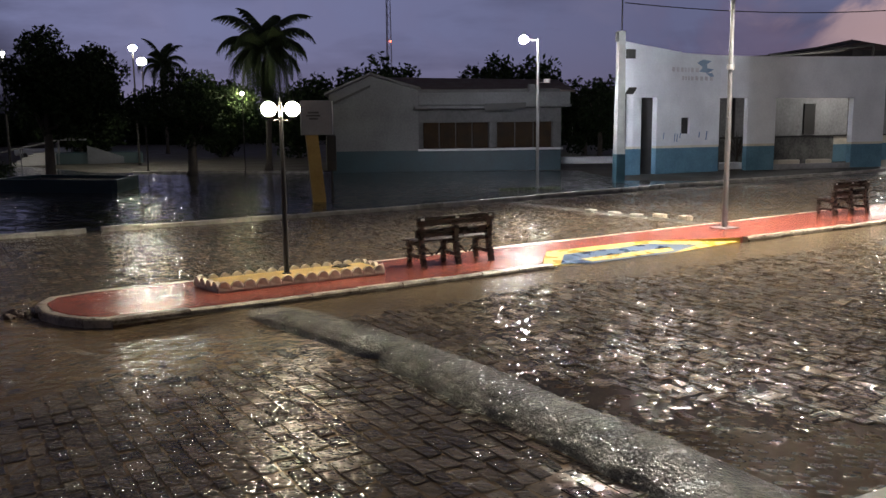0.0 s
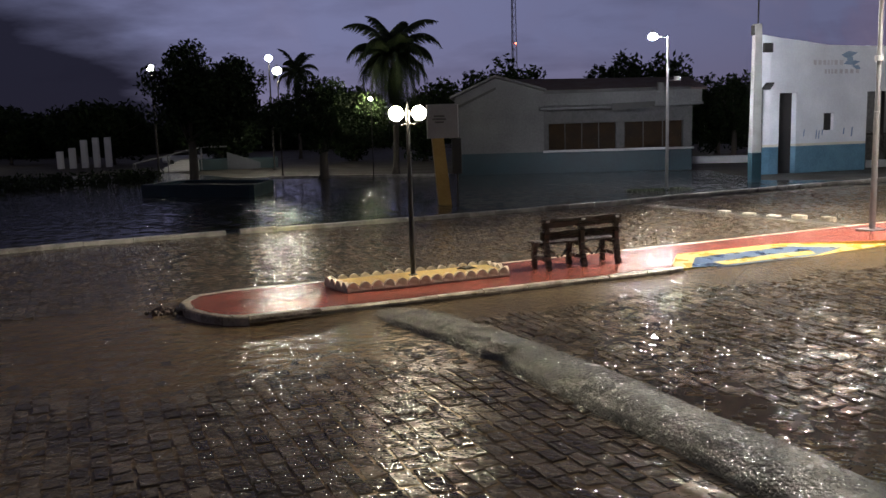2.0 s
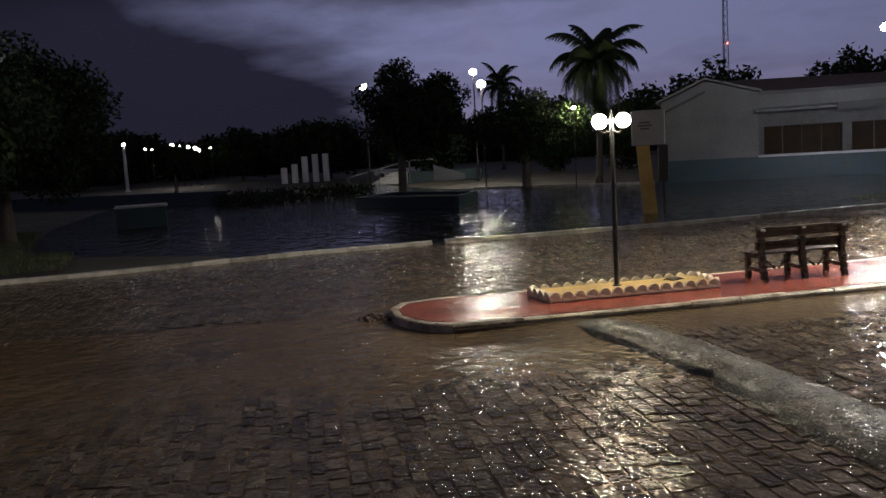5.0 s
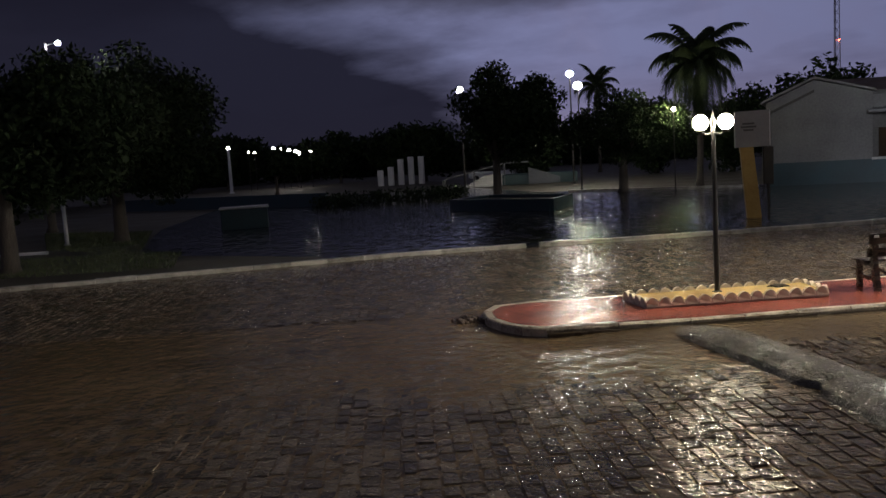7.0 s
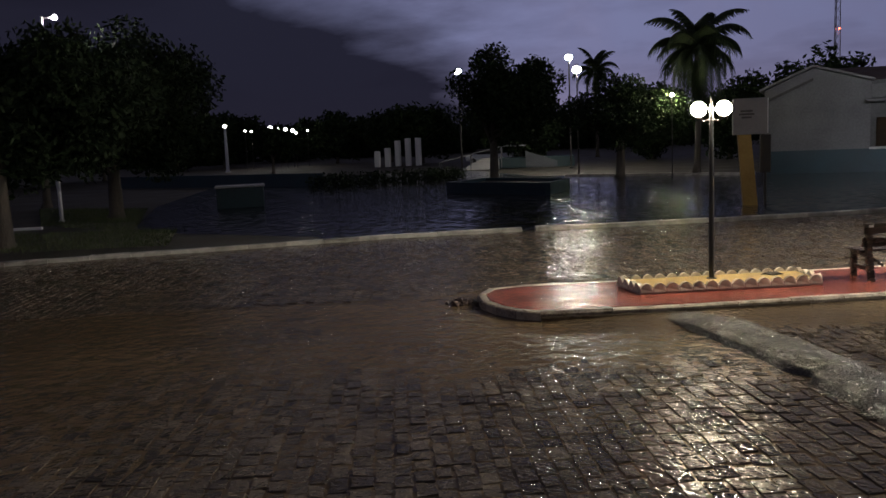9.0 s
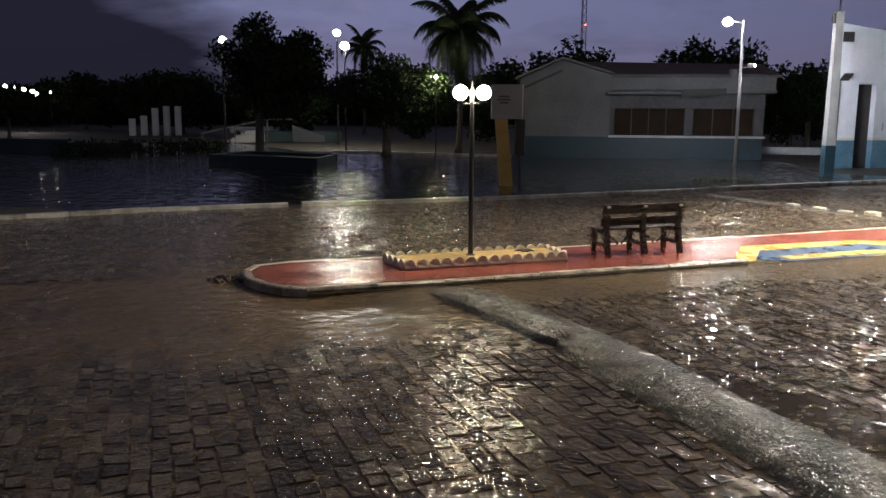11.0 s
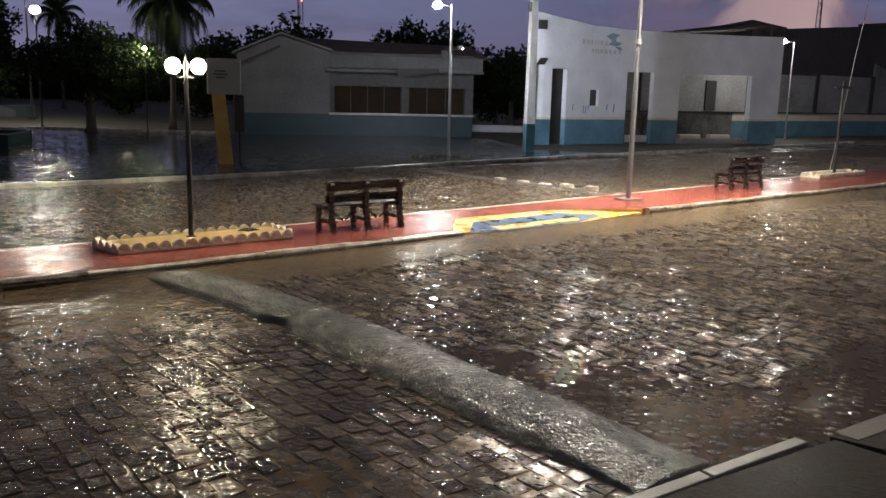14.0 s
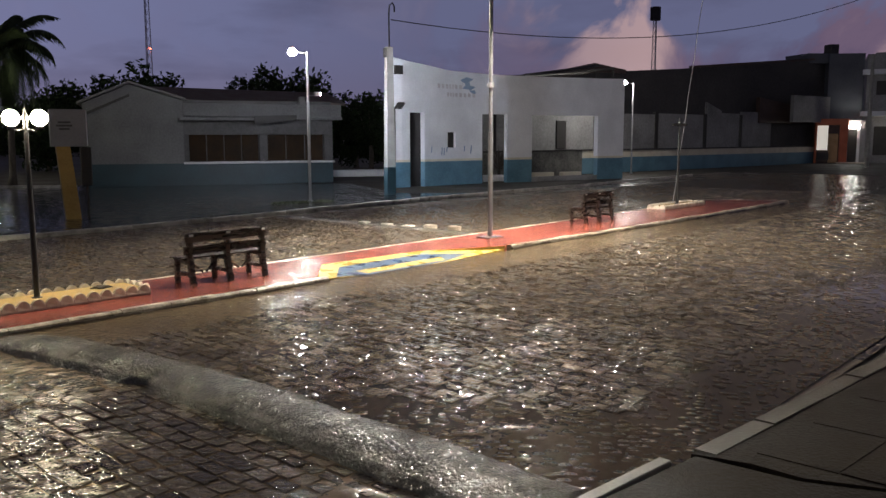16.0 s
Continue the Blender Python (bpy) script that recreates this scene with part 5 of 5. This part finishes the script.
for k in range(5):
    part("step", box(bmesh.new(), -4.2 + k * 0.35, -1.2, -0.2 + k * 0.32, 3.0, k * 0.18, (k + 1) * 0.18, 0.01), M_SIGN, stage)
part("platform", box(bmesh.new(), -1.2, 5.0, 0.6, 4.0, 0, 0.85, 0.02), M_HTEAL, stage)
part("panel", prism(bmesh.new(), [(1.0, 0.3), (3.6, 0.3), (3.6, 0.5), (1.0, 0.5)], 0.0, [1.4, 0.5, 0.5, 1.4]), M_SLATE, stage, "white sloping side wall")
for k in range(2):
    tube(bm := bmesh.new(), [(-6.0, -1.2 + k * 1.4, 0.75), (-1.0, 0.4 + k * 1.4, 1.85), (1.0, 0.5 + k * 1.4, 1.85)], 0.05, 8)
    part("handrail", bm, M_POLEWHITE, stage, "pale tubular handrail")
    for x, z in ((-6.0, 0.75), (-3.5, 1.3), (-1.0, 1.85)):
        tube(bm := bmesh.new(), [(x, -1.2 + k * 1.4 + (x + 6) * 0.32, 0), (x, -1.2 + k * 1.4 + (x + 6) * 0.32, z)], 0.04, 8)
        part("rail_post", bm, M_POLEWHITE, stage)
bm = box(bmesh.new(), -2.2, 2.2, -0.9, 0.9, 0.35, 1.0, 0.15)
car = thing("parked_car", pose(-36.5, 76.0, 0, 0, 0, 10), "pale car parked beyond the steps", "car")
part("body", bm, M_WHITE, car)
part("cabin", box(bmesh.new(), -1.2, 1.3, -0.75, 0.75, 1.0, 1.5, 0.2), M_DARK, car)
for x in (-1.35, 1.35):
    for y in (-0.85, 0.85):
        tube(bm := bmesh.new(), [(x, y - 0.1, 0.32), (x, y + 0.1, 0.32)], 0.32, 14)
        part("wheel", bm, M_DARK, car)

# grass strip under the left trees
def grass(name, corners, count, h, seed, label):
    g = np.random.default_rng(seed)
    a, b, c, d = [np.array(q) for q in corners]
    u, v = g.uniform(size=(count, 1)), g.uniform(size=(count, 1))
    p = (a * (1 - u) + b * u) * (1 - v) + (d * (1 - u) + c * u) * v
    V, F = [], []
    for (x, y), t, hh in zip(p, g.uniform(0, 6.28, count), g.uniform(0.5, 1.3, count) * h):
        o = len(V)
        w = 0.02
        V += [(x - w * math.cos(t), y - w * math.sin(t), 0), (x + w * math.cos(t), y + w * math.sin(t), 0), (x + 0.06 * math.sin(t), y + 0.06 * math.cos(t), hh)]
        F.append((o, o + 1, o + 2))
    return tagged(raw(name, V, F, M_GRASS), label, "grass", kind="stuff")


grass("grass_strip", [sn(-20, 22.4), sn(-6, 22.2), sn(-7, 27), sn(-20, 29)], 16000, 0.14, 5, "thin dull green grass under the trees")
grass("grass_far", [(-27, 19), (-21.5, 18.3), (-30, 26.5), (-37, 26)], 9000, 0.12, 8, "thin dull grass and earth beside the square")
grass("grass_tuft", [(2.2, 32.0), (4.8, 32.9), (4.4, 33.8), (2.2, 33.0)], 700, 0.09, 6, "grass at the foot of the street lamp")
bm = bmesh.new()
prism(bm, [(-27.4, 17.4), (-25.9, 18.2), (-25.95, 18.3), (-27.45, 17.5)], 0, 0.16)
tagged(part("low_edging", bm, M_WHITE), "pale concrete edging in the grass", "kerb", kind="structure")


# ---- radio masts ----
def mast(x, y, h, w, label, beacon):
    root = thing("radio_mast", pose(x, y, 0), label, "mast", "radio masts")
    legs = [(w * math.cos(a), w * math.sin(a)) for a in (0.3, 2.4, 4.5)]
    for lx, ly in legs:
        tube(bm := bmesh.new(), [(lx, ly, 0), (lx * 0.45, ly * 0.45, h)], 0.10, 5)
        part("leg", bm, M_STEEL, root)
    bm = bmesh.new()
    n = int(h / 1.8)
    for k in range(n):
        f0, f1 = 1 - 0.55 * k / n, 1 - 0.55 * (k + 1) / n
        for i in range(3):
            a, b = legs[i], legs[(i + 1) % 3]
            tube(bm, [(a[0] * f0, a[1] * f0, h * k / n), (b[0] * f1, b[1] * f1, h * (k + 1) / n)], 0.05, 4, False)
    part("lattice", bm, M_STEEL, root)
    if beacon:
        part("beacon", ball(bmesh.new(), (0.5, -0.5, beacon), 0.22, 10), M_BEACON, root, "red warning light")
    else:
        tube(bm := bmesh.new(), [(0, 0, h - 3.2), (0, 0, h)], 1.3, 10)
        part("antenna_drum", bm, M_DARK, root)
    return root


mast(-12.6, 199.6, 46, 0.9, "tall lattice radio mast far behind the house", 22.5)
mast(108.6, 191.3, 35, 0.9, "lattice radio mast with a drum head, far off", 0)

# thin slack wire glistening with rain beside the farther planter
bm = bmesh.new()
A, B = Vector((15.5, 25.75, H_ISLE)), Vector((17.65, 27.35, 9.3))
tube(bm, [A.lerp(B, k / 12) + Vector((0.015 * math.sin(k * 2.1), 0.0, 0)) for k in range(13)], 0.012, 5)
tagged(part("stay_wire", bm, M_STEEL), "thin pale wet stay wire above the planter", "wire")

# litter by the end of the median
bm = bmesh.new()
for k in range(14):
    r = 0.03 + 0.045 * rng.uniform()
    q = bmesh.ops.create_icosphere(bm, subdivisions=1, radius=r, matrix=pose(rng.normal() * 0.13, rng.normal() * 0.10, r * 0.4, 30 * k, 50 * k, 0))
    for v in q["verts"]:
        v.co += Vector(rng.normal(size=3)) * r * 0.18
rub = tagged(part("rubble", bm, M_TILE), "small heap of dark rubble at the median's end", "rubble", kind="stuff")
rub.matrix_basis = pose(*sn(0.95, 12.45, 0.01), 0, 0, 20)

# ---- cobbles, last ----
def cobbles():
    g = np.random.default_rng(21)
    quads = []
    s = -14.0
    row = 0
    while s < 40.0:
        w = g.uniform(0.125, 0.175)
        n = 2.95 + g.uniform(0, 0.2)
        while n < 21.6:
            ln_ = g.uniform(0.17, 0.27)
            quads.append((s, n, w, ln_))
            n += ln_ + g.uniform(0.003, 0.012)
        s += w + g.uniform(0.003, 0.011)
        row += 1
    return quads


def in_isle(s, n):
    return 0.95 < s < 32.6 and 10.75 < n < 13.3 + max(0, (s - 12) * 0.045)


def deep(s, n):
    """1 in the smooth channel that runs behind the hump and along the near pavement, 0 on the shallow stones."""
    bank = 7.6 - 1.85 * (s - 4.3) if s < 6.4 else 3.7 + 0.10 * min(8.0, s - 6.4)
    bank += 0.5 * noise.noise((s * 0.9, n * 0.9, 6.0))
    return min(1.0, max(0.0, (bank - n) * 1.6))


def rise(s, n):
    """How far stone tops stand above the street bed: proud near the hump's dry side, drowned along the kerbs."""
    z = 0.010 + 0.010 * noise.noise((s * 0.35, n * 0.35, 2.0)) + 0.006 * noise.noise((s * 1.1, n * 1.1, 4.0))
    if s < 4.2 and n < 9.6:
        z += 0.014 * min(1, (9.6 - n) / 2.0) * min(1.0, max(0.0, (s + 5.5) / 3.0))
    if n > 13:
        z += 0.014
    if s > 4.3 and n < 11:
        z = 0.016 + 0.006 * noise.noise((s * 0.8, n * 0.8, 4.0)) - 0.034 * deep(s, n)
    return z


def stone_shape(w, ln_, g):
    j = g.uniform(-0.015, 0.015, (4, 2))
    lo = np.array([(0, 0), (w, 0), (w, ln_), (0, ln_)]) + j
    c = lo.mean(0)
    hi = c + (lo - c) * g.uniform(0.84, 0.93)
    tilt = g.uniform(-0.008, 0.008, 4)
    return lo, hi, tilt


g = np.random.default_rng(33)
V, F = [], []
singles = []
FACES = [(0, 1, 5, 4), (1, 2, 6, 5), (2, 3, 7, 6), (3, 0, 4, 7), (4, 5, 6, 7)]
for s, n, w, ln_ in cobbles():
    if in_isle(s, n) or (n < 10.9 and abs(s + 0.07 - hump_line((n - 3.0) / 7.85)) < 0.38):
        continue
    lo, hi, tilt = stone_shape(w, ln_, g)
    z = rise(s, n)
    if s > 4.3 and n < 11:
        tilt = tilt * 1.6
    if s < 3.9 and s > 0.6 and 4.2 < n < 7.6 and len(singles) < 300:
        singles.append((s, n, w, ln_, z, lo, hi, tilt))
        continue
    o = len(V)
    V += [sn(s + a, n + b, -0.01) for a, b in lo]
    V += [sn(s + a, n + b, z + t) for (a, b), t in zip(hi, tilt)]
    F += [tuple(o + k for k in f) for f in FACES]
rest = tagged(raw("cobbles", V, F, M_STONE, road), "wet dark cobbles", kind="stuff")
shapes = []
for k in range(24):
    lo, hi, tilt = stone_shape(0.155, 0.22, g)
    me = bpy.data.meshes.new("cobble")
    me.from_pydata([(a, b, -0.03) for a, b in lo] + [(a, b, t) for (a, b), t in zip(hi, tilt)], [], FACES)
    me.materials.append(M_STONE)
    shapes.append(me)
for k, (s, n, w, ln_, z, lo, hi, tilt) in enumerate(singles):
    ob = new("cobble", shapes[int(g.integers(24))])
    ob.parent = road
    ob.matrix_basis = pose(*sn(s, n, z), 0, 0, STREET) @ Matrix.Diagonal((w / 0.155, ln_ / 0.22, 1, 1))
